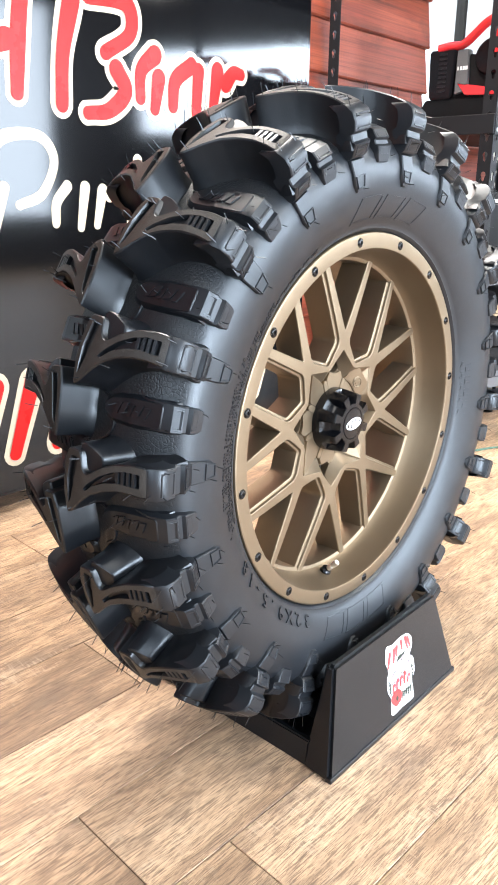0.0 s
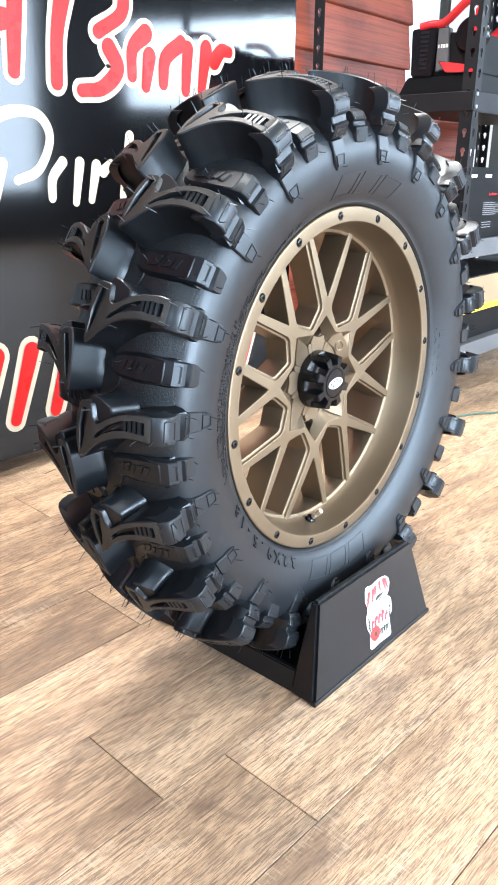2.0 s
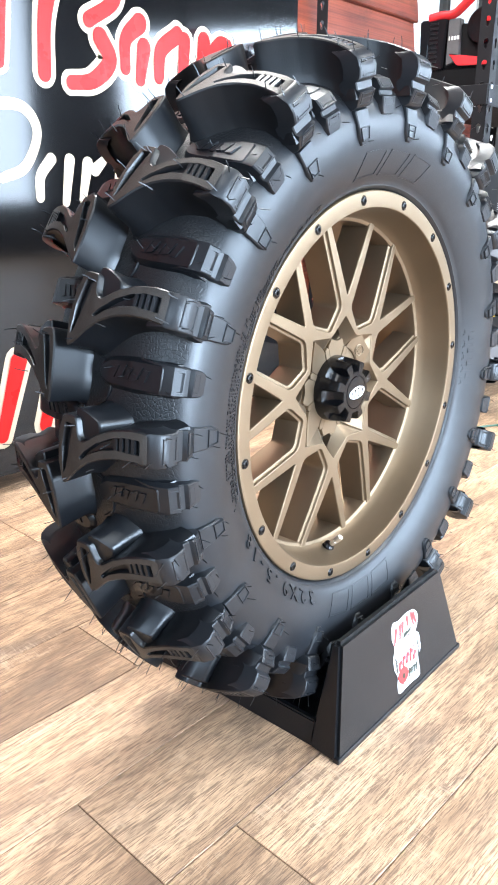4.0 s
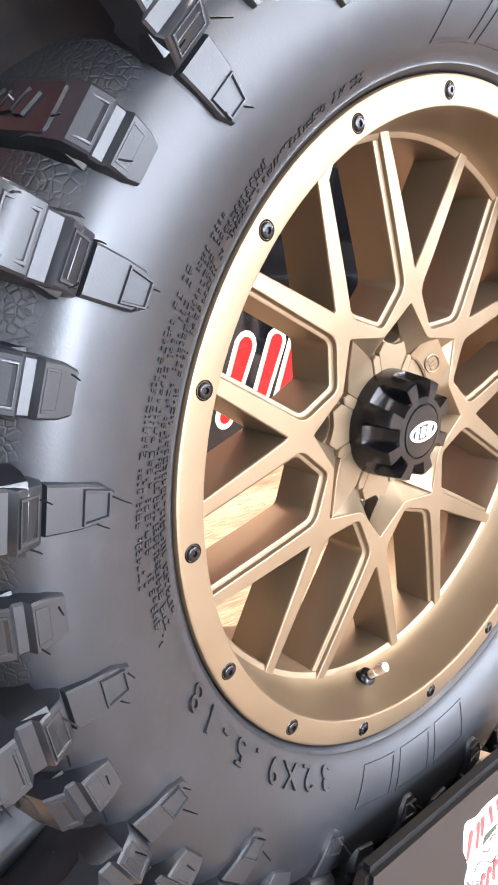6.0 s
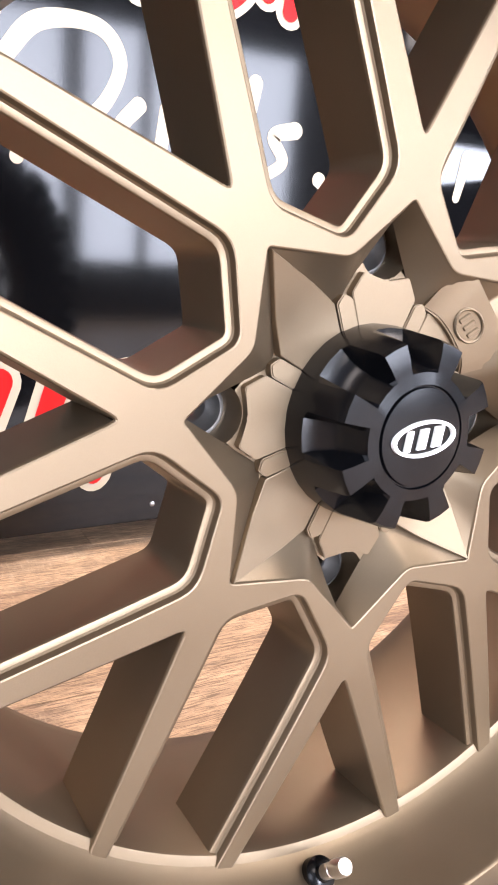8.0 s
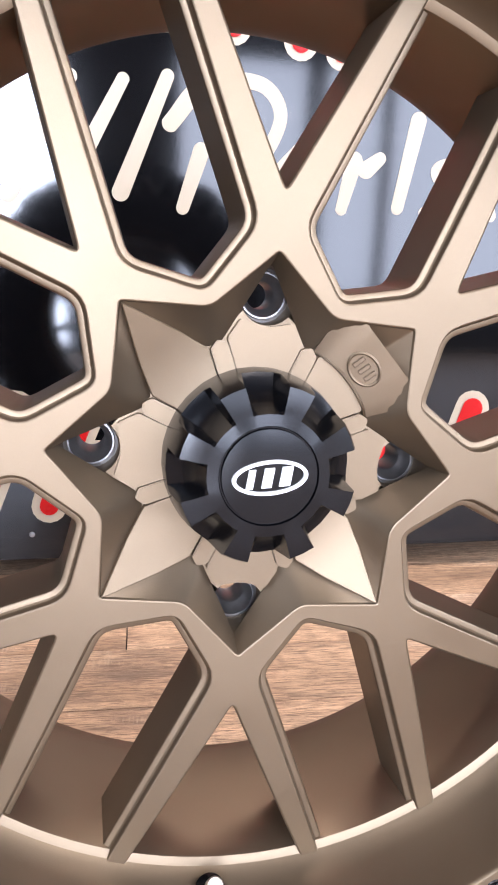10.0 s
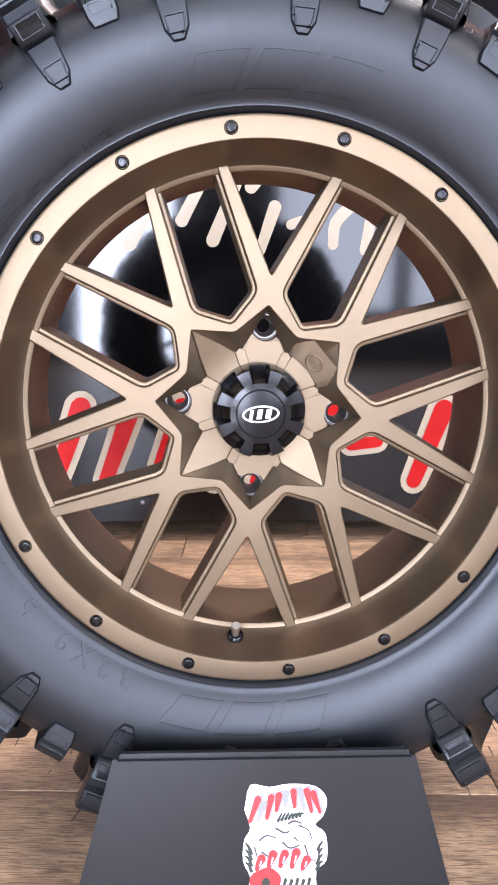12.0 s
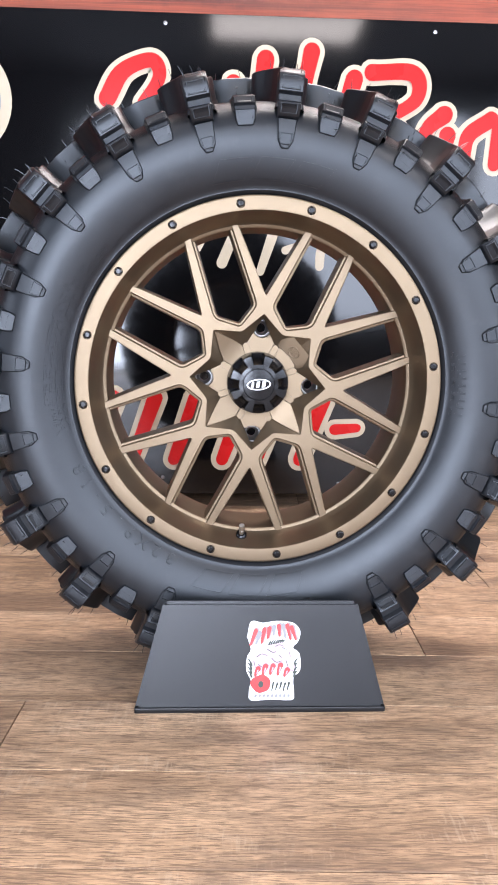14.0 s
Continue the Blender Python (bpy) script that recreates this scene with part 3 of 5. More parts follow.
RED_STROKES = (
    ((-0.335, 1.055), (-0.295, 1.12), (-0.225, 1.148), (-0.205, 1.11), (-0.245, 1.045)),
    ((-0.02, 1.10), (-0.06, 0.94)), ((0.06, 1.16), (0.03, 0.93)),
    ((0.175, 1.18), (0.15, 1.05), (0.135, 0.92)), ((0.12, 1.02), (0.065, 0.99), (0.06, 0.92)),
    ((0.285, 1.12), (0.255, 1.01), (0.245, 0.905)),
    ((0.33, 1.135), (0.435, 1.135), (0.445, 1.075), (0.37, 1.025)),
    ((0.40, 0.995), (0.425, 0.95), (0.375, 0.905), (0.315, 0.895)),
    ((0.520, 1.04), (0.475, 1.00), (0.470, 0.94)), ((0.530, 0.99), (0.515, 0.92)),
    ((0.640, 1.03), (0.585, 0.99), (0.575, 0.93)), ((0.665, 1.02), (0.655, 0.92)),
    ((0.735, 1.03), (0.715, 0.925)), ((0.765, 1.0), (0.795, 1.03), (0.825, 1.03)))
for s in RED_STROKES:
    brush(s, 0.042, RED_INK, 0.012, CREAM_INK)
WHITE_STROKES = (
    ((-0.22, 0.65), (-0.12, 0.83)), ((-0.11, 0.70), (-0.04, 0.83)), ((-0.045, 0.66), (0.03, 0.84)),
    ((0.085, 0.73), (0.055, 0.64)), ((0.035, 0.77), (0.09, 0.83), (0.18, 0.838), (0.215, 0.79), (0.18, 0.72), (0.12, 0.695)),
    ((0.245, 0.735), (0.215, 0.70), (0.21, 0.655)), ((0.295, 0.735), (0.278, 0.645)),
    ((0.345, 0.73), (0.325, 0.65)), ((0.365, 0.715), (0.39, 0.735)),
    ((0.455, 0.80), (0.425, 0.655)), ((0.54, 0.735), (0.495, 0.72), (0.515, 0.68), (0.475, 0.65)), ((0.595, 0.657), (0.60, 0.65)),
    ((0.70, 0.745), (0.655, 0.725), (0.64, 0.665)), ((0.77, 0.735), (0.735, 0.71), (0.73, 0.665)),
    ((0.835, 0.735), (0.815, 0.655)), ((0.895, 0.735), (0.875, 0.655)), ((0.955, 0.735), (0.935, 0.655)))
for s in WHITE_STROKES:
    brush(s, 0.028, CREAM_INK)
# a row of plain slanted bars stands for the number along the foot of the sign
for bx in (-0.36, -0.25, -0.14, -0.01, 0.085, 0.20, 0.44, 0.565, 0.665, 0.765, 0.845, 0.925):
    brush(((bx + 0.03, 0.305), (bx - 0.03, 0.14)), 0.042, RED_INK, 0.014, CREAM_INK)
for bx in (-0.075, 0.295):
    brush(((bx - 0.03, 0.225), (bx + 0.03, 0.23)), 0.030, RED_INK, 0.013, CREAM_INK)
# round emblem at the side of the lettering
for r0, r1, ink, y in ((0.118, 0.145, CREAM_INK, -0.001), (0.085, 0.118, GREY_INK, -0.001)):
    bm = bmesh.new()
    rings = [[bm.verts.new((-0.715 + r * math.cos(a), y, 1.0 + r * math.sin(a))) for a in [2 * math.pi * i / 48 for i in range(48)]] for r in (r0, r1)]
    for i in range(48):
        bm.faces.new((rings[0][i], rings[0][(i + 1) % 48], rings[1][(i + 1) % 48], rings[1][i]))
    part("emblem_ring", bm, ink, sign, smooth=0)
for sx, sz in ((-0.19, 1.235), (0.485, 1.235), (0.28, 0.075), (-0.2, 0.09), (1.08, 0.6)):
    bm = bmesh.new()
    add_disc(bm, add_lathe(bm, [(0.0052, 0.0), (0.0048, -0.0015), (0.0022, -0.0024)], 12)[-1])
    part("screw", bm, STEEL, sign).location = (sx, 0, sz - 0.045)

# ---- the wheel ----
wheel = empty("wheel", (0, 0, HUB), "black mud tire on a bronze alloy rim, upright in stand", "wheel")
LUG0 = 85.6          # direction of the first wheel-nut hole
YC = 0.082           # middle plane of the tire

# rim: outer lip, inner barrel and back flange in one turned piece
bm = bmesh.new()
add_lathe(bm, [(0.2475, 0.012), (0.2495, 0.004), (0.2493, 0.0018), (0.2485, 0.0005), (0.2474, 0.0), (0.2466, -0.0001), (0.2308, -0.0001), (0.2301, 0.0), (0.2295, 0.0005), (0.2291, 0.0014), (0.2289, 0.0024),
               (0.2284, 0.0060), (0.2262, 0.020), (0.2226, 0.035), (0.2194, 0.0430), (0.2168, 0.0462), (0.2140, 0.0472), (0.2128, 0.0480), (0.2122, 0.0500), (0.2118, 0.066), (0.2116, 0.085), (0.2120, 0.105), (0.2130, 0.125),
               (0.2152, 0.142), (0.2182, 0.155), (0.2230, 0.1620), (0.2300, 0.1645), (0.2400, 0.1655), (0.2460, 0.1655), (0.2485, 0.1640), (0.2478, 0.156)], 160)
rim = part("rim", bm, BRONZE, wheel, "satin bronze rim with a bolted outer lip", smooth=28)

# spoked centre


def arc2(r, a0, a1, n):
    return [(r * math.cos(radians(a0 + (a1 - a0) * i / n)), r * math.sin(radians(a0 + (a1 - a0) * i / n))) for i in range(n + 1)]


def turned(pts, deg):
    c, s = math.cos(radians(deg)), math.sin(radians(deg))
    return [Vector((p[0] * c - p[1] * s, p[0] * s + p[1] * c)) for p in pts]


def ccw(pts):
    area = sum(p[0] * q[1] - q[0] * p[1] for p, q in zip(pts, pts[1:] + pts[:1]))
    return pts if area > 0 else pts[::-1]


def xy(r, a):
    return (r * math.cos(radians(a)), r * math.sin(radians(a)))


def dish(r):
    """Depth of the spoke faces: level round the hub, falling back towards the barrel."""
    return 0.0405 + (0.0045 * ((r - 0.118) / 0.095) ** 1.2 if r > 0.118 else 0.0)


RW = 0.2225


def mid(p, q, n):
    return [tuple(p[i] + (q[i] - p[i]) * k / n for i in (0, 1)) for k in range(1, n)]


def v_window():
    a1, a2 = xy(RW, -12.75), xy(RW, 12.75)
    c = xy(0.1195, 0)
    pts = [c, *mid(c, a1, 4), *arc2(RW, -12.75, 12.9, 6), *mid(a2, c, 4)]
    rad = [0.0055] + [0] * 3 + [0.003] + [0] * 5 + [0.003] + [0] * 3
    return ccw(round_poly(pts, rad, 4))


def pocket_window():
    b, c1, c2, a1, a2 = xy(0.0807, 0), xy(0.1075, -17.5), xy(0.1075, 17.5), xy(RW, -7.7), xy(RW, 7.7)
    pts = [b, c1, *mid(c1, a1, 4), *arc2(RW, -7.7, 7.7, 4), *mid(a2, c2, 4), c2]
    rad = [0.006, 0.0085] + [0] * 3 + [0.003] + [0] * 3 + [0.003] + [0] * 3 + [0.0085]
    return ccw(round_poly(pts, rad, 4))


STAR_ROUND = [0.0024, 0, 0, 0.0042, 0, 0] * 8          # soft tips and valleys of the star


def star_loop():
    pts = []
    for k in range(8):
        tip, val = xy(0.097, 45 * k), xy(0.0752, 45 * k + 22.5)
        nxt = xy(0.097, 45 * k + 45)
        pts += [tip, *mid(tip, val, 3), val, *mid(val, nxt, 3)]
    return ccw(round_poly(pts, STAR_ROUND, 3))


def star_floor():
    """Outline of the recess floor, straight-sided like the star above it."""
    pts = []
    for k in range(8):
        tip, val, nxt = xy((0.0915, 0.0690)[k % 2], 45 * k), xy(0.0555, 45 * k + 22.5), xy((0.0690, 0.0915)[k % 2], 45 * k + 45)
        pts += [tip, *mid(tip, val, 3), val, *mid(val, nxt, 3)]
    return ccw(round_poly(pts, STAR_ROUND, 3))


bm = bmesh.new()


def ring3(pts, depth):
    return [bm.verts.new((p[0], dish(math.hypot(p[0], p[1])) + depth, p[1])) for p in pts]


def join(a, b):
    for i in range(len(a)):
        j = (i + 1) % len(a)
        bm.faces.new((a[i], a[j], b[j], b[i]))


front, back = [], []
for k in range(8):
    w = turned(v_window(), LUG0 + 45 * k)
    rings = [ring3(inset(w, d), z) for d, z in ((0, 0), (0.0007, 0.0004), (0.0012, 0.0014), (0.0035, 0.040))]
    for a, b in zip(rings, rings[1:]):
        join(a, b)
    front.append(rings[0])
    back.append(rings[-1])
    w = turned(pocket_window(), LUG0 + 22.5 + 45 * k)
    rings = [ring3(inset(w, d), z) for d, z in ((0, 0), (0.0006, 0.0003), (0.0010, 0.0012), (0.0014, 0.0034), (0.0022, 0.0042), (0.0040, 0.0044), (0.0047, 0.0048), (0.0051, 0.0060), (0.0066, 0.040))]
    for a, b in zip(rings, rings[1:]):
        join(a, b)
    front.append(rings[0])
    back.append(rings[-1])
outer = [Vector(xy(0.2245, 360 * i / 160)) for i in range(160)]
outer_front, outer_back = ring3(outer, 0), ring3(outer, 0.040)
star = turned(star_loop(), LUG0)
s0 = ring3(star, 0)
sm = ring3(inset(star, 0.0006), 0.0003)
s1 = ring3(inset(star, 0.0012), 0.0014)
join(s0, sm)
join(sm, s1)
front.append(s0)
floor_pts = turned(star_floor(), LUG0)
s2 = [bm.verts.new((p.x, 0.0560, p.y)) for p in floor_pts]
join(s1, s2)
fill(bm, outer_front, front, front_view)
bore = [bm.verts.new((*[c for c in (xy(0.030, 7.5 * i)[0], 0.0558, xy(0.030, 7.5 * i)[1])],)) for i in range(48)]
holes, hole_back = [], []
for k in range(4):
    cx, cz = xy(0.0765, LUG0 + 90 * k)
    loop = [bm.verts.new((cx + 0.0138 * math.cos(radians(15 * i)), 0.0556, cz + 0.0138 * math.sin(radians(15 * i)))) for i in range(24)]
    deep = [bm.verts.new((cx + 0.0131 * math.cos(radians(15 * i)), 0.0580, cz + 0.0131 * math.sin(radians(15 * i)))) for i in range(24)]
    last = [bm.verts.new((v.co.x, 0.077, v.co.z)) for v in deep]
    join(loop, deep)
    join(deep, last)
    holes.append(loop)
    hole_back.append(last)
fill(bm, s2, [bore, *holes], front_view)
bore2 = [bm.verts.new((v.co.x, 0.077, v.co.z)) for v in bore]
join(bore, bore2)
fill(bm, outer_back, [*back, bore2, *hole_back], front_view)
centre = part("spoke_centre", bm, BRONZE, wheel, "satin bronze eight-branch twin spoke centre", smooth=24)

# flat petals and narrow ribs fill the recess floor, parted by fine grooves


def petal_bm(pts, top, edge):
    bm = bmesh.new()
    shape = ccw([Vector(p) for p in round_poly(pts, 0.0012, 2)])
    cap_prism(bm, [(p.x, p.y) for p in shape], top, 0.058)
    bmesh.ops.bevel(bm, geom=[e for e in bm.edges if all(v.co.y < top + 0.0003 for v in e.verts)], offset=edge, segments=2, affect="EDGES")
    return bm


rib = part("rib", petal_bm([xy(0.041, -6.0), xy(0.0560, -4.4), xy(0.0590, 0), xy(0.0560, 4.4), xy(0.041, 6.0)], 0.0508, 0.0006), BRONZE, centre)
rib.rotation_euler = (0, -radians(LUG0 + 22.5), 0)
for k in range(1, 8):
    again(rib, pose(0, 0, 0, 0, -(LUG0 + 22.5 + 45 * k), 0))


def sloped_petal_bm():
    """A kite that climbs from the hub to a point of the star, with a soft rim."""
    outline = [(0.041, -16.2, 0.0516), (0.0565, -17.4, 0.0514), (0.0700, -9.6, 0.0474), (0.0952, 0.0, 0.0392), (0.0700, 9.6, 0.0474), (0.0565, 17.4, 0.0514), (0.041, 16.2, 0.0516)]
    bm = bmesh.new()
    flat = [Vector(xy(a, b)) for a, b, c in outline]
    mid_p = sum(flat, Vector((0, 0))) / len(flat)
    rows = []
    for shrink, drop in ((0.0, 0.012), (0.0, 0.0007), (0.012, 0.0002), (0.035, 0.0)):
        row = []
        for q, (a, b, c) in zip(flat, outline):
            w = q + (mid_p - q) * shrink
            row.append(bm.verts.new((w.x, c + drop, w.y)))
        rows.append(row)
    for a, b in zip(rows, rows[1:]):
        for i in range(len(a)):
            j = (i + 1) % len(a)
            bm.faces.new((a[i], a[j], b[j], b[i]))
    t = rows[-1]
    bm.faces.new((t[0], t[1], t[5], t[6]))
    bm.faces.new((t[1], t[2], t[4], t[5]))
    bm.faces.new((t[2], t[3], t[4]))
    bmesh.ops.recalc_face_normals(bm, faces=bm.faces)
    return bm


petal = part("petal", sloped_petal_bm(), BRONZE, centre, smooth=24)
petal.rotation_euler = (0, -radians(LUG0 + 45), 0)
for k in (1, 2):
    again(petal, pose(0, 0, 0, 0, -(LUG0 + 45 + 90 * k), 0))
petal = part("petal", petal_bm([xy(0.041, -16.2), xy(0.0575, -17.4), xy(0.0686, 0), xy(0.0575, 17.4), xy(0.041, 16.2)], 0.0516, 0.0004), BRONZE, centre)
petal.rotation_euler = (0, -radians(LUG0 - 45), 0)
petal = part("hole_petal", petal_bm([xy(0.041, -16.2), xy(0.0585, -17.8), xy(0.0662, -11.0), xy(0.0638, -6.0), xy(0.0622, 0), xy(0.0638, 6.0), xy(0.0662, 11.0), xy(0.0585, 17.8), xy(0.041, 16.2)], 0.0514, 0.0004), BRONZE, centre)
petal.rotation_euler = (0, -radians(LUG0), 0)
for k in (1, 2, 3):
    again(petal, pose(0, 0, 0, 0, -(LUG0 + 90 * k), 0))

# emblem band: an arched bridge across one point of the star, a step below the spoke faces


def emblem_band():
    bm = bmesh.new()
    top_in, top_out, foot_in, foot_out = [], [], [], []
    for i in range(17):
        a = -21 + 2.625 * i
        t = min(1.0, max(0.0, (abs(a) - 12) / 12))
        t = t * t * (3 - 2 * t)
        y_in, y_out = 0.0488 + 0.0040 * t, 0.0412 + 0.0012 * t
        s_edge = min(1.0, 0.097 * math.tan(radians(abs(a))) / (0.0288 + 0.0275 * math.tan(radians(abs(a)))))
        edge = math.hypot(0.097 - 0.0275 * s_edge, 0.0288 * s_edge) + 0.002
        out_r = min(edge, 0.0798 / math.cos(radians(a))) if abs(a) < 11 else edge
        for row, r, yy in ((foot_in, 0.0572, 0.058), (top_in, 0.0578, y_in), (top_out, out_r, y_out), (foot_out, out_r + 0.0012, 0.058)):
            p = xy(r, a)
            row.append(bm.verts.new((p[0], yy, p[1])))
    for lo, hi in ((foot_in, top_in), (top_in, top_out), (top_out, foot_out)):
        for i in range(16):
            bm.faces.new((lo[i], lo[i + 1], hi[i + 1], hi[i]))
    for i in (0, -1):
        bm.faces.new((foot_in[i], top_in[i], top_out[i], foot_out[i]))
    bmesh.ops.recalc_face_normals(bm, faces=bm.faces)
    rims = [e for e in bm.edges if (e.verts[0] in top_in and e.verts[1] in top_in) or (e.verts[0] in top_out and e.verts[1] in top_out)]
    bmesh.ops.bevel(bm, geom=rims, offset=0.0007, segments=2, affect="EDGES")
    return bm


pad = part("emblem_pad", emblem_band(), BRONZE, centre)
pad.rotation_euler = (0, -radians(LUG0 - 45), 0)
bm = bmesh.new()
rings = [[bm.verts.new((0.0665 + a * math.cos(t), y, b * math.sin(t))) for t in [2 * math.pi * i / 32 for i in range(32)]]
         for a, b, y in ((0.0074, 0.0094, 0.0380), (0.0074, 0.0094, 0.0361), (0.0067, 0.0087, 0.0356), (0.0060, 0.0080, 0.0361), (0.0060, 0.0080, 0.0372))]
for a, b in zip(rings, rings[1:]):
    join(a, b)
for i in (-1, 0, 1):
    add_box(bm, 0.0635, 0.0700, 0.0359, 0.0374, 0.0044 * i - 0.0012, 0.0044 * i + 0.0012, 0.0004, 1)
emb = part("emblem", bm, BRONZE, centre, "small raised oval emblem with plain bars")
emb.matrix_basis = pose(0, 0, 0, 0, -(LUG0 - 45), 0) @ Matrix.Translation((0.0665, 0.0452, 0)) @ pose(0, 0, 0, 0, 0, -19) @ Matrix.Translation((-0.0665, -0.0362, 0))

# steel seats in the wheel-nut holes
bm = bmesh.new()
add_lathe(bm, [(0.0137, 0.0025), (0.0116, 0.0020), (0.0112, 0.0), (0.0104, 0.0), (0.0090, 0.0050), (0.0074, 0.0075), (0.0068, 0.0085), (0.0066, 0.026), (0.0090, 0.026)], 28)
seat = part("nut_seat", bm, SEAT_STEEL, centre, "bare steel conical wheel-nut seat")
for k in range(4):
    x, z = xy(0.0765, LUG0 + 90 * k)
    (seat if k == 0 else again(seat)).matrix_basis = Matrix.Translation((x, 0.0690, z))

# lip bolts
bm = bmesh.new()
add_lathe(bm, [(0.0074, 0.002), (0.0074, -0.0003), (0.0069, -0.0007), (0.0064, -0.0003), (0.0060, 0.0), (0.0057, -0.0013), (0.0051, -0.0020), (0.0042, -0.0023), (0.0030, -0.0024)], 20)
hexa = [bm.verts.new(polar(0.0026, 60 * i, -0.0024)) for i in range(6)]
hexb = [bm.verts.new(polar(0.0024, 60 * i, -0.0008)) for i in range(6)]
bm.verts.ensure_lookup_table()
rim20 = [v for v in bm.verts if abs(v.co.y + 0.0024) < 1e-6 and abs(math.hypot(v.co.x, v.co.z) - 0.0030) < 1e-5]
rim20.sort(key=lambda v: math.atan2(v.co.z, v.co.x))
fill(bm, rim20, [hexa], front_view)
join(hexa, hexb)
bm.faces.new(hexb)
bolt = part("lip_bolt", bm, BOLT_BLACK, rim, "black socket-head lip bolt")
for k in range(16):
    o = bolt if k == 0 else again(bolt)
    x, z = xy(0.239, LUG0 + 11.25 - 22.5 * k)
    o.matrix_basis = pose(x, 0, z, 0, 17 * k, 0) @ Matrix.Scale(0.8, 4)

# hub cap with eight notches
bm = bmesh.new()
CAP0 = 92.0
cols = []
for k in range(8):
    base = CAP0 + 45 * k
    cols += [(base - 10.0, 0), (base, 0), (base + 10.0, 0), (base + 14.0, 1), (base + 22.5, 1), (base + 31.0, 1)]
ROWS = (((0.0440, 0.0560),) * 2, ((0.0437, 0.0450),) * 2, ((0.0428, 0.0400), (0.0428, 0.0380)), ((0.0375, 0.0380), (0.0408, 0.0195)), ((0.0330, 0.0335), (0.0396, 0.0168)),
        ((0.0300, 0.0280), (0.0345, 0.0160)), ((0.0280, 0.0188), (0.0290, 0.0158)), ((0.0272, 0.0160), (0.0272, 0.0157)), ((0.0222, 0.0153),) * 2, ((0.0217, 0.0166),) * 2, ((0.0212, 0.0166),) * 2, ((0.0208, 0.0150),) * 2, ((0.012, 0.0140),) * 2)
rings = [[bm.verts.new(polar(row[t][0], a, row[t][1])) for a, t in cols] for row in ROWS]
for a, b in zip(rings, rings[1:]):
    join(a, b)
bm.faces.new(rings[-1])
bmesh.ops.bevel(bm, geom=[e for e in bm.edges if len(e.link_faces) == 2 and e.calc_face_angle(0) > 0.55], offset=0.0009, segments=2, affect="EDGES")
hub_cap = part("hub_cap", bm, CAP_BLACK, wheel, "satin black eight-notched hub cap", smooth=30)
# badge: an oval ring and plain slanted bars
bm = bmesh.new()
rings = [[bm.verts.new((a * math.cos(t), y, b * math.sin(t))) for t in [2 * math.pi * i / 48 for i in range(48)]]
         for a, b, y in ((0.0168, 0.0078, 0.0155), (0.0166, 0.0076, 0.0128), (0.0150, 0.0062, 0.0128), (0.0148, 0.0060, 0.0155))]
for a, b in zip(rings, rings[1:]):
    join(a, b)
for x, w in ((-0.0085, 0.0030), (-0.0010, 0.0044), (0.0070, 0.0048)):
    sl = 0.0022
    pts = [(x - w / 2 - sl / 2, -0.0042), (x + w / 2 - sl / 2, -0.0042), (x + w / 2 + sl / 2, 0.0042), (x - w / 2 + sl / 2, 0.0042)]
    cap_prism(bm, pts, 0.0128, 0.0155)
badge = part("badge", bm, WHITE_INK, hub_cap, "white oval badge with plain bars", smooth=30)
badge.rotation_euler = (0, -radians(5), 0)

# valve
vx, vz = xy(0.2165, LUG0 + 180 - 1.0)
valve = part("valve_stem", (lambda b: (add_disc(b, add_lathe(b, [(0.0078, 0.012), (0.0078, 0.0035), (0.0066, 0.002), (0.0045, 0.001), (0.0036, -0.001)], 20)[-1]), b)[1])(bmesh.new()), CAP_BLACK, wheel, "black rubber valve base")
valve.matrix_basis = Matrix.Translation((vx, 0.0300, vz)) @ pose(0, 0, 0, -46, 0, 0)
bm = bmesh.new()
add_disc(bm, add_lathe(bm, [(0.0036, 0.002), (0.0036, -0.009), (0.0031, -0.0095), (0.0031, -0.0110), (0.0043, -0.0115), (0.0043, -0.0200), (0.0036, -0.0215)], 16)[-1])
part("valve_cap", bm, NICKEL, valve, "bright nickel valve cap")

# tire carcass
HALF = [(0.2470, 0.014), (0.2500, 0.0060), (0.2512, 0.0015), (0.2535, -0.0005), (0.2545, -0.0018), (0.2562, -0.0018), (0.2610, -0.0052), (0.2670, -0.0090), (0.2740, -0.0124), (0.2820, -0.0156), (0.2910, -0.0184), (0.3000, -0.0203), (0.3080, -0.0213), (0.3250, -0.0215), (0.3400, -0.0175), (0.3530, -0.0085), (0.3635, 0.0060),
        (0.3705, 0.0260), (0.3745, 0.0520), (0.3755, YC)]
bm = bmesh.new()
add_lathe(bm, HALF + [(r, 2 * YC - y) for r, y in HALF[-2::-1]], 180)
tire = part("tire", bm, RUBBER, wheel, "black rubber mud tire with tall curved tread lugs", smooth=50)


def skin_r(y):
    """Radius of the carcass crown at y."""
    y = min(y, 2 * YC - y)
    for (r0, y0), (r1, y1) in zip(HALF[12:], HALF[13:]):
        if y0 <= y <= y1:
            return r0 + (r1 - r0) * (y - y0) / max(1e-6, y1 - y0)
    return 0.33


def base_r(y):
    """Radius at which a lug meets the carcass; it stays on the shoulder where the flank falls away."""
    return max(skin_r(y), 0.3560)


def top_r(y):
    u = abs(y - YC) / 0.115
    return 0.4185 - 0.0275 * u ** 2.2


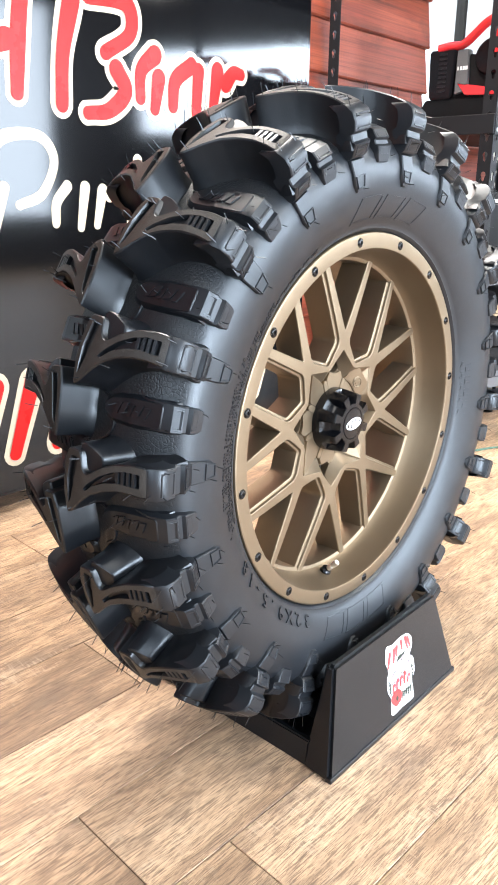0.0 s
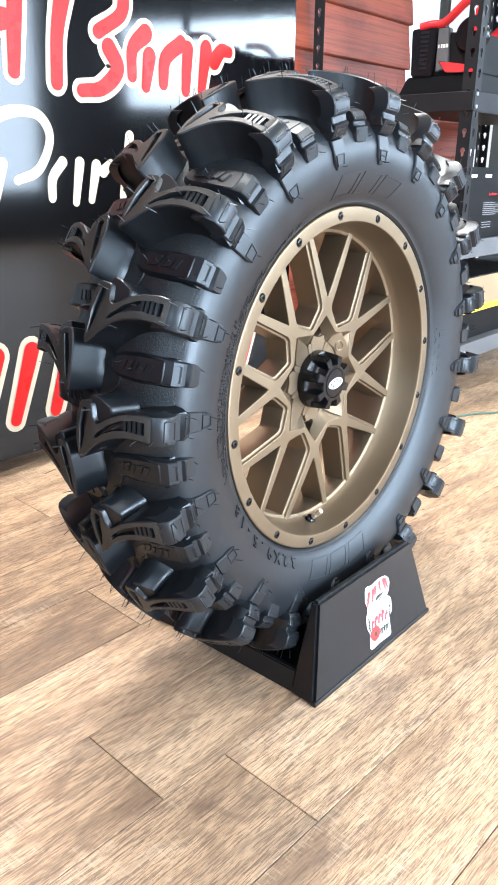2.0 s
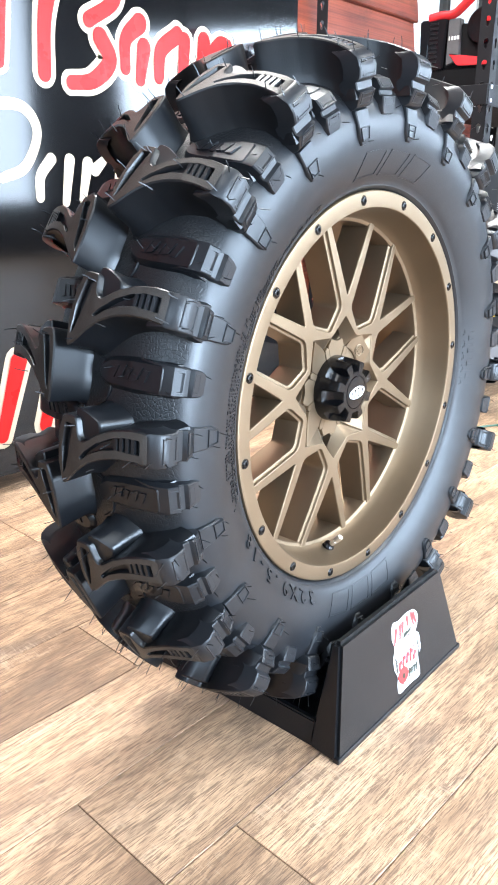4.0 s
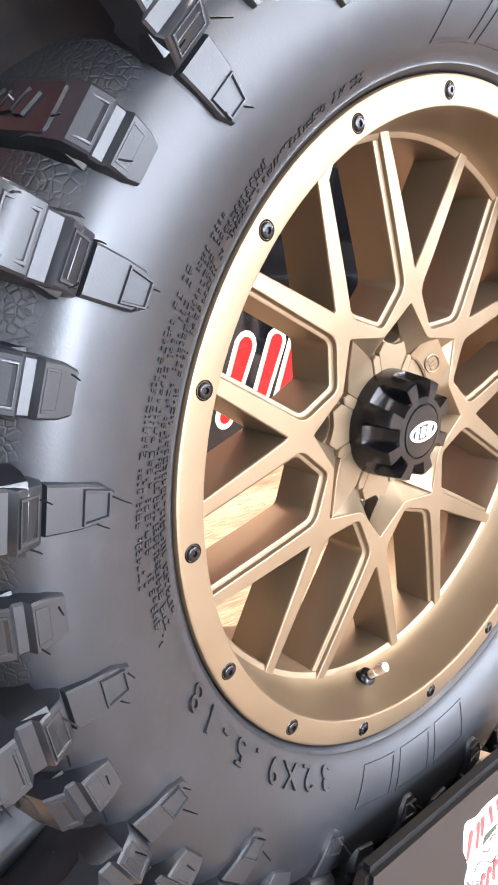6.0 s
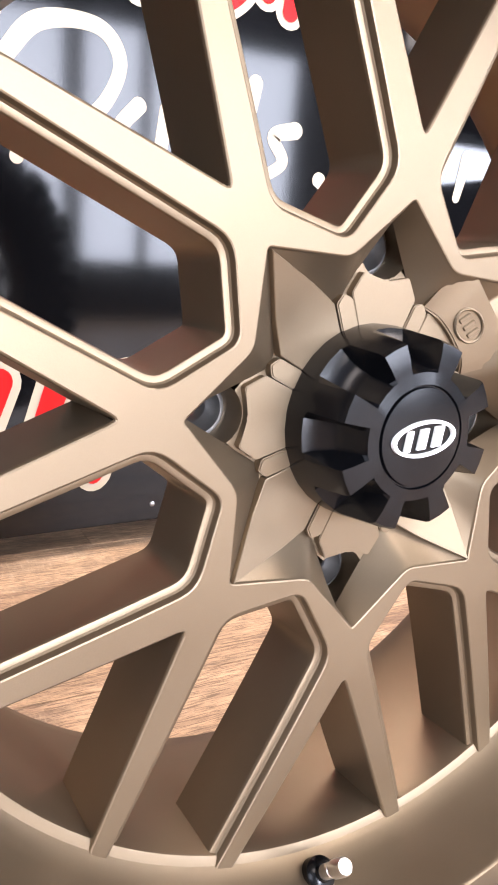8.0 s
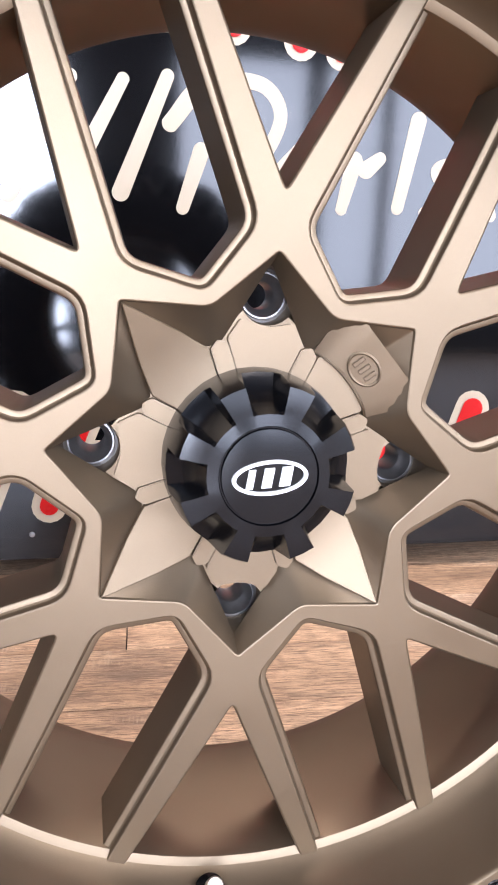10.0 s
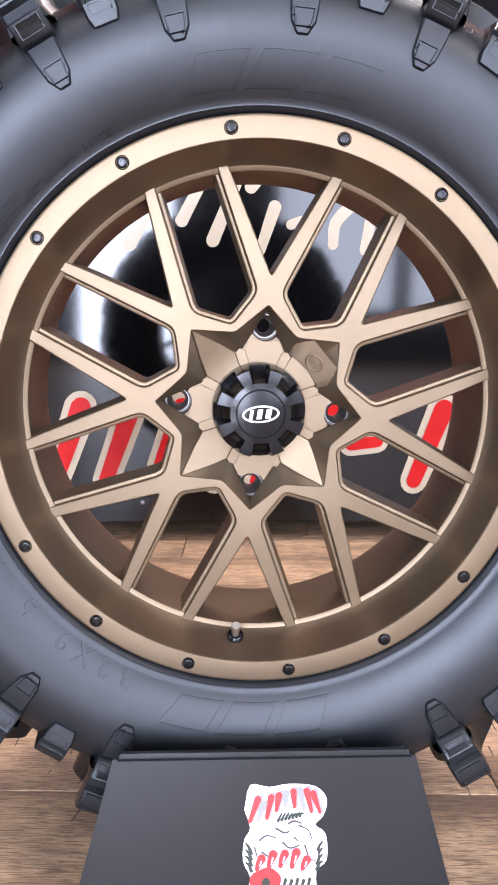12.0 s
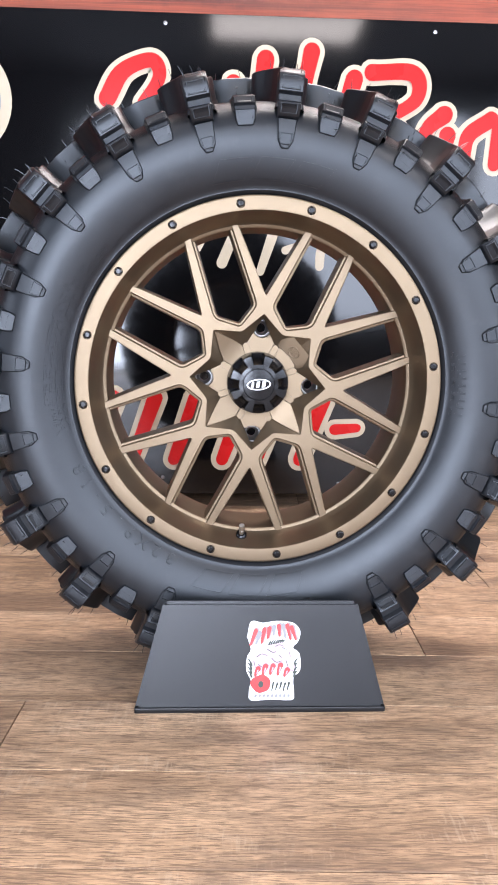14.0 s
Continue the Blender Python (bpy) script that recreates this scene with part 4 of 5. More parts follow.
def lug_bm(outline, height, mirror, pockets=(), brown_top=False):
    """A tread lug: outline in (y, degrees), top at height(y), foot sunk into the carcass; pockets are sunk in its top."""
    bm = bmesh.new()
    pts = [Vector((y, d * 0.00724)) for y, d in outline]          # metres along the tread
    pts = ccw([Vector(p) for p in round_poly([tuple(p) for p in pts], 0.004, 2)])

    def at(p, r):
        y = p.x if not mirror else 2 * YC - p.x
        return bm.verts.new(polar(r, math.degrees(p.y / 0.415), y))

    def ring(d, f):
        return [at(p, f(p)) for p in inset(pts, d)]

    foot = ring(-0.0065, lambda p: base_r(p.x) - 0.006)
    low = ring(-0.0035, lambda p: base_r(p.x) + min(0.003, 0.2 * (height(p.x) - base_r(p.x))))
    side = ring(-0.0012, lambda p: base_r(p.x) + min(0.010, 0.6 * (height(p.x) - base_r(p.x))))
    brow = ring(0.0, lambda p: height(p.x) - min(0.0014, 0.2 * (height(p.x) - skin_r(p.x))))
    crown = ring(0.0013, lambda p: height(p.x))
    for a, b in zip((foot, low, side, brow), (low, side, brow, crown)):
        join_into(bm, a, b)
    before = set(bm.faces)
    rims = []
    for pk in pockets:
        q = ccw([Vector(p) for p in round_poly([(y, d * 0.00724) for y, d in pk], 0.0015, 2)])
        rim_ring = [at(p, height(p.x)) for p in q]
        lip_ring = [at(p, height(p.x) - 0.0010) for p in inset(q, 0.0005)]
        deep_ring = [at(p, height(p.x) - 0.0055) for p in inset(q, 0.0012)]
        join_into(bm, rim_ring, lip_ring)
        join_into(bm, lip_ring, deep_ring)
        fill(bm, deep_ring, [], tread_view)
        rims.append(rim_ring)
    before |= set(bm.faces)
    fill(bm, crown, rims, tread_view)
    for f in bm.faces:
        if brown_top and f not in before:
            f.material_index = 1
    return bm


def tread_view(v):
    return (v.co.y, math.atan2(v.co.z, v.co.x) * 0.415)


def join_into(bm, a, b):
    for i in range(len(a)):
        j = (i + 1) % len(a)
        bm.faces.new((a[i], a[j], b[j], b[i]))


def flank_steps(bm, rows, mirror):
    """Stepped block down the shoulder: rows of (radius, y, half width), closed into the carcass."""
    def y_of(y):
        return y if not mirror else 2 * YC - y

    prev = None
    for r, y, w in rows:
        a = math.degrees(w / r)
        ring = [bm.verts.new(polar(r, s, y_of(yy))) for s, yy in ((-a - 0.25, y + 0.02), (-a, y + 0.0012), (-a + 0.2, y), (a - 0.2, y), (a, y + 0.0012), (a + 0.25, y + 0.02))]
        if prev:
            for i in range(5):
                bm.faces.new((prev[i], prev[i + 1], ring[i + 1], ring[i]))
        else:
            bm.faces.new(ring)
        prev = ring
    bm.faces.new(prev[::-1])


def plate(bm, r0, r1, w0, w1, y, mirror, thick=0.0011, y_out=None, rim=False):
    """A slightly raised panel on the flank; rim: with a fine raised edge round a sunk field."""
    y_out = y if y_out is None else y_out
    ring = []
    for lift, k in ((thick, 1.0), (0.0, 0.94)) + (((0.0, 0.84), (thick * 0.7, 0.78)) if rim else ()):
        rc, dr = (r0 + r1) / 2, (r1 - r0) / 2 * k
        ring.append([bm.verts.new(polar(r, math.degrees(s * w * k / r), (yy + lift) if not mirror else 2 * YC - yy - lift))
                     for r, s, w, yy in ((rc - dr, -1, w0, y), (rc - dr, 1, w0, y), (rc + dr, 1, w1, y_out), (rc + dr, -1, w1, y_out))])
    for a, b in zip(ring, ring[1:]):
        join_into(bm, a, b)
    bm.faces.new(ring[-1])


MAJOR = ((-0.0240, -2.25), (-0.010, -2.45), (0.008, -2.1), (0.026, -1.15), (0.0425, 0.35), (0.0475, -0.3), (0.0500, -2.7), (0.068, -2.9), (0.0745, -0.5), (0.0765, 3.5), (0.0735, 6.9),
         (0.0640, 6.1), (0.052, 4.5), (0.038, 3.0), (0.022, 2.1), (0.006, 1.7), (-0.010, 1.75), (-0.0240, 2.15))
MINOR = ((-0.0070, -2.0), (0.030, -1.9), (0.056, -1.4), (0.066, -0.6), (0.068, 0.3), (0.066, 1.2), (0.056, 2.0), (0.030, 2.2), (-0.0070, 2.1))
STEP = ((0.0285, -2.3), (0.0440, -3.6), (0.0560, -3.9), (0.0580, -1.0), (0.0520, 1.2), (0.0420, 1.2), (0.0290, -0.2))
ARM_POCKET = ((-0.0165, -1.25), (-0.002, -1.35), (0.012, -0.90), (0.027, 0.10), (0.041, 1.55), (0.0475, 2.45), (0.0445, 2.75), (0.034, 1.65), (0.020, 0.85), (0.006, 0.50), (-0.0165, 0.75))
HEAD_POCKET = ((0.0535, -1.75), (0.0645, -1.85), (0.0700, 1.5), (0.0705, 5.3), (0.0660, 4.5))
MAJOR_STEPS = ((0.3962, -0.0225, 0.0150), (0.3945, -0.0255, 0.0158), (0.3885, -0.0325, 0.0158), (0.3790, -0.0350, 0.0156), (0.3690, -0.0335, 0.0154), (0.3655, -0.0280, 0.0150), (0.3585, -0.0288, 0.0146), (0.3560, -0.0326, 0.0144),
               (0.3425, -0.0268, 0.0138), (0.3405, -0.0232, 0.0136), (0.3390, -0.0190, 0.0134), (0.3372, -0.0120, 0.0130))
PAD_STEPS = ((0.3395, -0.0180, 0.0122), (0.3380, -0.0232, 0.0121), (0.3230, -0.0254, 0.0110), (0.3120, -0.0252, 0.0098), (0.3035, -0.0236, 0.0050), (0.3020, -0.0195, 0.0044))
MINOR_STEPS = ((0.3715, 0.0030, 0.0142), (0.3690, -0.0070, 0.0140), (0.3655, -0.0165, 0.0138), (0.3560, -0.0222, 0.0136), (0.3535, -0.0195, 0.0133), (0.3490, -0.0205, 0.0131), (0.3470, -0.0248, 0.0130), (0.3365, -0.0236, 0.0124), (0.3300, -0.0228, 0.0102), (0.3285, -0.0190, 0.0096))


def raised_block(bm, outline, height, lo, hi, mirror):
    """A small raised shape on the tread, outline in (y, degrees)."""
    rings = [[bm.verts.new(polar(height(y) + h, d, y if not mirror else 2 * YC - y)) for y, d in outline] for h in (lo, hi)]
    join_into(bm, rings[0], rings[1])
    bm.faces.new(rings[1])


def major_lug(mirror):
    bm = lug_bm(MAJOR, top_r, mirror, (ARM_POCKET, HEAD_POCKET), True)
    # raised bars leave short slots at the outer end of the long pocket
    for y, d, wy, wd in ((-0.0100, -0.30, 0.0015, 1.05), (-0.0045, -0.35, 0.0015, 1.02), (0.0010, -0.32, 0.0015, 0.98), (0.0065, -0.22, 0.0015, 0.90)):
        raised_block(bm, [(y + sy * wy, d + sd * wd) for sy, sd in ((-1, -1), (1, -1), (1, 1), (-1, 1))], top_r, -0.0056, -0.0004, mirror)
    return bm


def major_block(mirror):
    bm = bmesh.new()
    flank_steps(bm, MAJOR_STEPS, mirror)
    plate(bm, 0.3435, 0.3548, 0.0110, 0.0114, -0.0280, mirror, y_out=-0.0330, rim=True)
    plate(bm, 0.3705, 0.3870, 0.0118, 0.0120, -0.0348, mirror, y_out=-0.0340, rim=True)
    return bm


def step_top(y):
    return top_r(y) - 0.0050 - 0.12 * max(0.0, 0.052 - y)


def lug_step(mirror):
    """A lower block that leans on the head of a lug."""
    return lug_bm(STEP, step_top, mirror)


def centre_ridge(mirror):
    """A thin raised ridge on the carcass between one lug's tail and the next lug's head."""
    bm = bmesh.new()
    line = smooth_line([(0.0735, 7.6), (0.0620, 8.2), (0.0555, 9.6), (0.0550, 12.0), (0.0610, 13.6), (0.0720, 14.6)], 5)
    add_rod(bm, [polar(skin_r(p.x) + 0.0008, p.y, p.x if not mirror else 2 * YC - p.x) for p in line], 0.0016, 6)
    return bm


def flank_pad(mirror):
    bm = bmesh.new()
    flank_steps(bm, PAD_STEPS, mirror)
    plate(bm, 0.3070, 0.3215, 0.0068, 0.0090, -0.0268, mirror, thick=0.0018, rim=True)
    return bm


def minor_top(y):
    return max(skin_r(y) + 0.0050, 0.3702 + 0.2 * (y + 0.0060)) if y < 0.03 else skin_r(y) + 0.0050


def minor_lug(mirror):
    return lug_bm(MINOR, minor_top, mirror)


def minor_block(mirror):
    bm = bmesh.new()
    flank_steps(bm, MINOR_STEPS, mirror)
    plate(bm, 0.3380, 0.3460, 0.0096, 0.0102, -0.0240, mirror, y_out=-0.0250, rim=True)
    plate(bm, 0.3568, 0.3645, 0.0106, 0.0108, -0.0222, mirror, y_out=-0.0172, rim=True)
    return bm


def raised_mark(mirror):
    """Plain slanted bars on one thin foot, moulded on the low lugs."""
    bm = bmesh.new()
    raised_block(bm, [(0.008, -0.75), (0.050, -0.45), (0.050, -0.20), (0.008, -0.50)], minor_top, -0.001, 0.0008, mirror)
    for y, w, lean in ((0.012, 0.0030, 0.5), (0.021, 0.0040, -0.4), (0.031, 0.0026, 0.6), (0.040, 0.0036, -0.3), (0.047, 0.0022, 0.4)):
        raised_block(bm, [(y - w - 0.003, -0.95 + lean * 0.3), (y + w - 0.003, -0.80), (y + w + 0.002, 0.95), (y - w + 0.002, 0.80 + lean * 0.3)], minor_top, -0.001, 0.0015, mirror)
    return bm


TREAD0 = 85.2
for mirror, off in ((False, 0.0), (True, 7.7)):
    for name, build, turn in (("tread_lug", major_lug, 0), ("shoulder_block", major_block, 0), ("flank_pad", flank_pad, 0), ("lug_step", lug_step, 0), ("centre_ridge", centre_ridge, 0), ("low_lug", minor_lug, 9), ("low_shoulder_block", minor_block, 9), ("raised_mark", raised_mark, 9)):
        first = part(name, build(mirror), RUBBER_FLANK if name in ("shoulder_block", "flank_pad", "low_shoulder_block") else RUBBER_LUG, tire, smooth=38)
        first.data.materials.append(TREAD_TOP)
        for k in range(20):
            (first if k == 0 else again(first)).matrix_basis = pose(0, 0, 0, 0, -(TREAD0 + off + turn + 18 * k), 0)

# ---- marks on the flank ----


def flank_y(r):
    for (r0, y0), (r1, y1) in zip(HALF, HALF[1:]):
        if r0 <= r <= r1:
            return y0 + (y1 - y0) * (r - r0) / (r1 - r0)
    return -0.02


def glyph_mesh(ch, size, depth):
    cu = bpy.data.curves.new("size_mark", "FONT")
    cu.body, cu.size, cu.extrude, cu.align_x, cu.resolution_u = ch, size, depth, "CENTER", 3
    ob = bpy.data.objects.new("size_mark", cu)
    scene.collection.objects.link(ob)
    me = bpy.data.meshes.new_from_object(ob.evaluated_get(bpy.context.evaluated_depsgraph_get()))
    bpy.data.objects.remove(ob)
    return me


R_TXT = 0.2605
for i, ch in enumerate("32X9.5-18"):
    me = glyph_mesh(ch, 0.026, 0.0014)
    me.name = "size_mark"
    me.materials.append(RUBBER_FLANK)
    o = new("size_mark", me)
    o.parent = tire
    a = 243.5 - 4.75 * i
    # letters stand with their tops outwards and read clockwise
    o.matrix_basis = pose(0, 0, 0, 0, -(a - 90), 0) @ Matrix.Translation((0, flank_y(R_TXT) - 0.0005, R_TXT)) @ pose(0, 0, 0, 90 + 29.5, 0, 0)


def raised_bar(bm, r0, r1, a0, a1, h):
    n = max(1, int(abs(a1 - a0) / 2))
    for i in range(n):
        b0, b1 = a0 + (a1 - a0) * i / n, a0 + (a1 - a0) * (i + 1) / n
        lo = [bm.verts.new(polar(r, a, flank_y(r) + 0.002)) for r, a in ((r0, b0), (r1, b0), (r1, b1), (r0, b1))]
        hi = [bm.verts.new(polar(r, a, flank_y(r) - h)) for r, a in ((r0, b0), (r1, b0), (r1, b1), (r0, b1))]
        join_into(bm, lo, hi)
        bm.faces.new(hi)


# large plain slanted outlines where a brand stands, at top and bottom


def slanted_frame(bm, c, half, r0, r1, t, h):
    """A raised slanted outline on the flank round direction c, with line width t."""
    def loop(d):
        corners = ((r0 + d, -half + d * 220), (r0 + d, half - d * 220), (r1 - d, half - d * 220), (r1 - d, -half + d * 220))
        pts = []
        for p, q in zip(corners, corners[1:] + corners[:1]):
            pts += [(p[0] + (q[0] - p[0]) * k / 4, p[1] + (q[1] - p[1]) * k / 4) for k in range(4)]
        return [(r, c + a - 110 * (r - r0)) for r, a in pts]

    out, inn = loop(0.0), loop(t)
    rings = [[bm.verts.new(polar(r, a, flank_y(r) + dy)) for r, a in pts] for pts, dy in ((out, 0.002), (out, -h), (inn, -h), (inn, 0.002))]
    for a, b in zip(rings, rings[1:]):
        join_into(bm, a, b)


for mid_a in (88.0, 268.0):
    for k in (-1, 0, 1):
        bm = bmesh.new()
        slanted_frame(bm, mid_a + 10.5 * k + 1.5, 4.4, 0.2655, 0.2935, 0.0018, 0.0008)
        part("brand_outline", bm, RUBBER_FLANK, tire, smooth=0)
# four rows of small moulded print, as plain bars
bm = bmesh.new()
rng = random.Random(5)
for r0, a0, a1 in ((0.2600, 118, 192), (0.2672, 138, 193), (0.2744, 146, 194), (0.2816, 152, 186)):
    a = a0
    while a < a1:
        w = rng.uniform(0.30, 0.85)
        if rng.random() < 0.88:
            for q in range(3):
                if rng.random() < 0.8:
                    raised_bar(bm, r0 + 0.0019 * q, r0 + 0.0019 * q + rng.uniform(0.0008, 0.0019), a, a + w * rng.uniform(0.5, 1.0), 0.0009)
        a += w + rng.uniform(0.16, 0.34)
tagged(part("moulded_print", bm, RUBBER_FLANK, tire, smooth=0), "rows of tiny raised moulded print", kind="stuff")
# upright mark on the other side, as plain slanted bars
bm = bmesh.new()
for i in range(9):
    a = -8 + 2.1 * i
    raised_bar(bm, 0.2620, 0.2790, a, a + 0.6, 0.0008)
    raised_bar(bm, 0.2640 + 0.006 * (i % 2), 0.2662 + 0.006 * (i % 2), a, a + 1.7, 0.0008)
part("side_mark", bm, RUBBER_FLANK, tire, smooth=0)

# thin rubber whiskers left by the mould
bm = bmesh.new()
rng = random.Random(11)


def whisker(r, a, y, out_r, out_y, length):
    p = Vector(polar(r, a, y))
    rad, ax = Vector(polar(1, a, 0)), Vector((0, 1, 0))
    tan = Vector(polar(1, a + 90, 0))
    d = (rad * out_r + ax * out_y + tan * rng.uniform(-0.3, 0.3)).normalized()
    bend = (tan * rng.uniform(-1, 1) + ax * rng.uniform(-0.6, 0.6)) * 0.15
    add_rod(bm, [p - d * 0.001, p + d * length * 0.4 + bend * length * 0.08, p + d * length * 0.75 + bend * length * 0.35, p + d * length + bend * length * 0.8], 0.00058, 3, 0.7)


for k in range(20):
    for off, flip in ((0.0, False), (7.7, True)):
        a = TREAD0 + off + 18 * k
        for y, d in ((-0.028, -1.6), (-0.026, 1.6), (-0.008, 1.7), (0.012, -0.2), (0.03, 3.6), (0.052, -1.6), (0.066, 5.8), (0.072, 1.0), (0.06, -1.9)):
            if rng.random() < 0.85:
                whisker(top_r(y), a + d, y if not flip else 2 * YC - y, 1, rng.uniform(-0.3, 0.3), rng.uniform(0.008, 0.014))
        if not flip:
            for r, y, w in ((0.384, -0.0345, 1.8), (0.384, -0.0345, -1.8), (0.350, -0.0340, 1.9), (0.346, -0.0340, -1.6), (0.314, -0.0275, 1.6), (0.306, -0.027, -0.6)):
                if rng.random() < 0.8:
                    whisker(r, a + w, y, rng.uniform(-0.4, 0.4), -1, rng.uniform(0.004, 0.010))
            for r, y, w in ((0.375, -0.020, 1.5), (0.346, -0.0285, 1.5), (0.336, -0.0285, -1.4)):
                if rng.random() < 0.8:
                    whisker(r, a + 9 + w, y, rng.uniform(-0.4, 0.4), -1, rng.uniform(0.004, 0.010))
        else:
            for y in (0.02, 0.035, 0.05):
                whisker(skin_r(y) + 0.0050, a + 1.3 + rng.uniform(-1, 1), y, 1, 0, rng.uniform(0.006, 0.012))
tagged(part("mould_whisker", bm, RUBBER_LUG, tire, smooth=60), "thin rubber mould whiskers all over the tread", kind="stuff")

# ---- the stand ----
stand = empty("display_stand", (0.004, 0, 0), "moulded black plastic wheel stand with a sticker, on the floor", "stand")


def sloped_wall(y_bottom, y_top, y_in_bottom, y_in_top, name):
    """One trapezoid side of the stand, hollow-looking outside face leaning in, top edge rounded."""
    bm = bmesh.new()
    w0, w1, h = 0.169, 0.131, 0.145
    pts = [(-w0, y_bottom, 0), (w0, y_bottom, 0), (w1, y_top, h), (-w1, y_top, h), (-w0 + 0.004, y_in_bottom, 0), (w0 - 0.004, y_in_bottom, 0), (w1 - 0.004, y_in_top, h - 0.004), (-w1 + 0.004, y_in_top, h - 0.004)]
    v = [bm.verts.new(p) for p in pts]
    for q in ((0, 1, 2, 3), (5, 4, 7, 6), (0, 3, 7, 4), (1, 5, 6, 2), (3, 2, 6, 7), (0, 4, 5, 1)):
        bm.faces.new([v[i] for i in q])
    bmesh.ops.recalc_face_normals(bm, faces=bm.faces)
    bmesh.ops.bevel(bm, geom=[e for e in bm.edges], offset=0.0048, segments=4, affect="EDGES")
    return part(name, bm, STAND_BLACK, stand, smooth=40)


sloped_wall(-0.089, -0.062, -0.040, -0.046, "front_panel")
sloped_wall(0.253, 0.226, 0.204, 0.210, "rear_panel")
part("foot_flange", box(-0.1672, 0.1672, -0.0900, -0.080, 0.0, 0.0080, 0.0016, 3), STAND_BLACK, stand)
bm = bmesh.new()
prof = [(-0.162, 0.0), (-0.156, 0.036), (-0.150, 0.036), (-0.09, 0.012), (0.09, 0.012), (0.150, 0.036), (0.156, 0.036), (0.162, 0.0)]
a = [bm.verts.new((x, -0.045, z)) for x, z in prof]
b = [bm.verts.new((x, 0.209, z)) for x, z in prof]
join_into(bm, a, b)
bm.faces.new(a)
bm.faces.new(b[::-1])
bmesh.ops.bevel(bm, geom=list(bm.edges), offset=0.002, segments=2, affect="EDGES")
part("base_tray", bm, STAND_BLACK, stand)

# sticker on the front panel: a white die-cut card with plain coloured shapes
tilt = math.degrees(math.atan2(0.027, 0.145))
SLOPE = pose(0, 0, 0, -tilt, 0, 0)


def on_panel(ob, lift):
    ob.matrix_basis = Matrix.Translation((0.0165, -0.0890, 0.0)) @ SLOPE @ Matrix.Translation((0, -lift, 0))
    return ob


bm = bmesh.new()
card = smooth_line([(-0.035, 0.100), (-0.030, 0.121), (-0.014, 0.119), (0.004, 0.1215), (0.026, 0.119), (0.036, 0.108), (0.033, 0.094), (0.026, 0.086), (0.035, 0.078), (0.036, 0.056), (0.027, 0.046), (0.028, 0.024), (0.024, 0.0165),
                    (-0.004, 0.0175), (-0.030, 0.0165), (-0.032, 0.030), (-0.030, 0.043), (-0.036, 0.056), (-0.035, 0.074), (-0.030, 0.084), (-0.035, 0.100)], 3)[:-1]
cap_prism(bm, [(p.x, p.y) for p in card], -0.0006, 0.001)
sticker = on_panel(part("sticker", bm, WHITE_INK, stand, "white die-cut sticker with red, grey and pink shapes", smooth=0), 0.0)


def print_shape(pts, mat, lift):
    bm = bmesh.new()
    cap_prism(bm, pts, -0.0008 - lift, -0.0005)
    o = part("print", bm, mat, sticker, smooth=0)
    return o


def blob(cx, cz, rx, rz, mat, lift, wob=0.0, n=18):
    print_shape([(cx + rx * (1 + wob * math.sin(3 * t + 40 * cx)) * math.cos(t), cz + rz * (1 + wob * math.cos(4 * t + 30 * cz)) * math.sin(t)) for t in [2 * math.pi * i / n for i in range(n)]], mat, lift)


def pen(pts, width, mat, lift):
    """A pen stroke printed on the sticker."""
    o = stroke_outline(smooth_line(pts, 4), width, 0.5)
    print_shape([(p.x, p.y) for p in o], mat, lift)


# arched row of plain red bars with grey shade behind
for k, (x, z, h, mat) in enumerate(((-0.027, 0.0995, 0.019, RED_PRINT), (-0.0205, 0.0985, 0.014, GREY_INK), (-0.014, 0.1015, 0.018, RED_PRINT), (-0.0065, 0.1055, 0.013, RED_PRINT), (0.0005, 0.1085, 0.011, GREY_INK),
                                    (0.0075, 0.1085, 0.013, RED_PRINT), (0.0145, 0.1080, 0.016, GREY_INK), (0.0205, 0.1065, 0.018, RED_PRINT), (0.0270, 0.1050, 0.016, RED_PRINT))):
    lean = -0.0035 + 0.0008 * k
    if mat is RED_PRINT:
        pen(((x + 0.0017 - lean, z + h / 2 + 0.001), (x + 0.0014, z), (x + 0.0017 + lean, z - h / 2 + 0.001)), 0.0066, GREY_INK, 0.0001)
    pen(((x - lean, z + h / 2), (x, z), (x + lean, z - h / 2)), 0.0058, mat, 0.0003)
# pale rounded masses with dark contour strokes
blob(0.007, 0.077, 0.0225, 0.0165, PINK_INK, 0.0, 0.06)
blob(-0.012, 0.067, 0.0165, 0.0125, PINK_INK, 0.0002, 0.08)
blob(0.012, 0.081, 0.009, 0.0045, WHITE_INK, 0.0004, 0.08)
blob(-0.015, 0.071, 0.006, 0.003, WHITE_INK, 0.0004, 0.1)
blob(0.0205, 0.060, 0.0075, 0.0105, PINK_INK, 0.0004, 0.1)
for k in range(7):
    x = -0.006 + 0.0031 * k
    pen(((x, 0.0905 + 0.0006 * k), (x + 0.0012, 0.0930 + 0.0005 * k), (x + 0.0030, 0.0962 + 0.0003 * (k % 3))), 0.0024, DARK_INK, 0.0005)
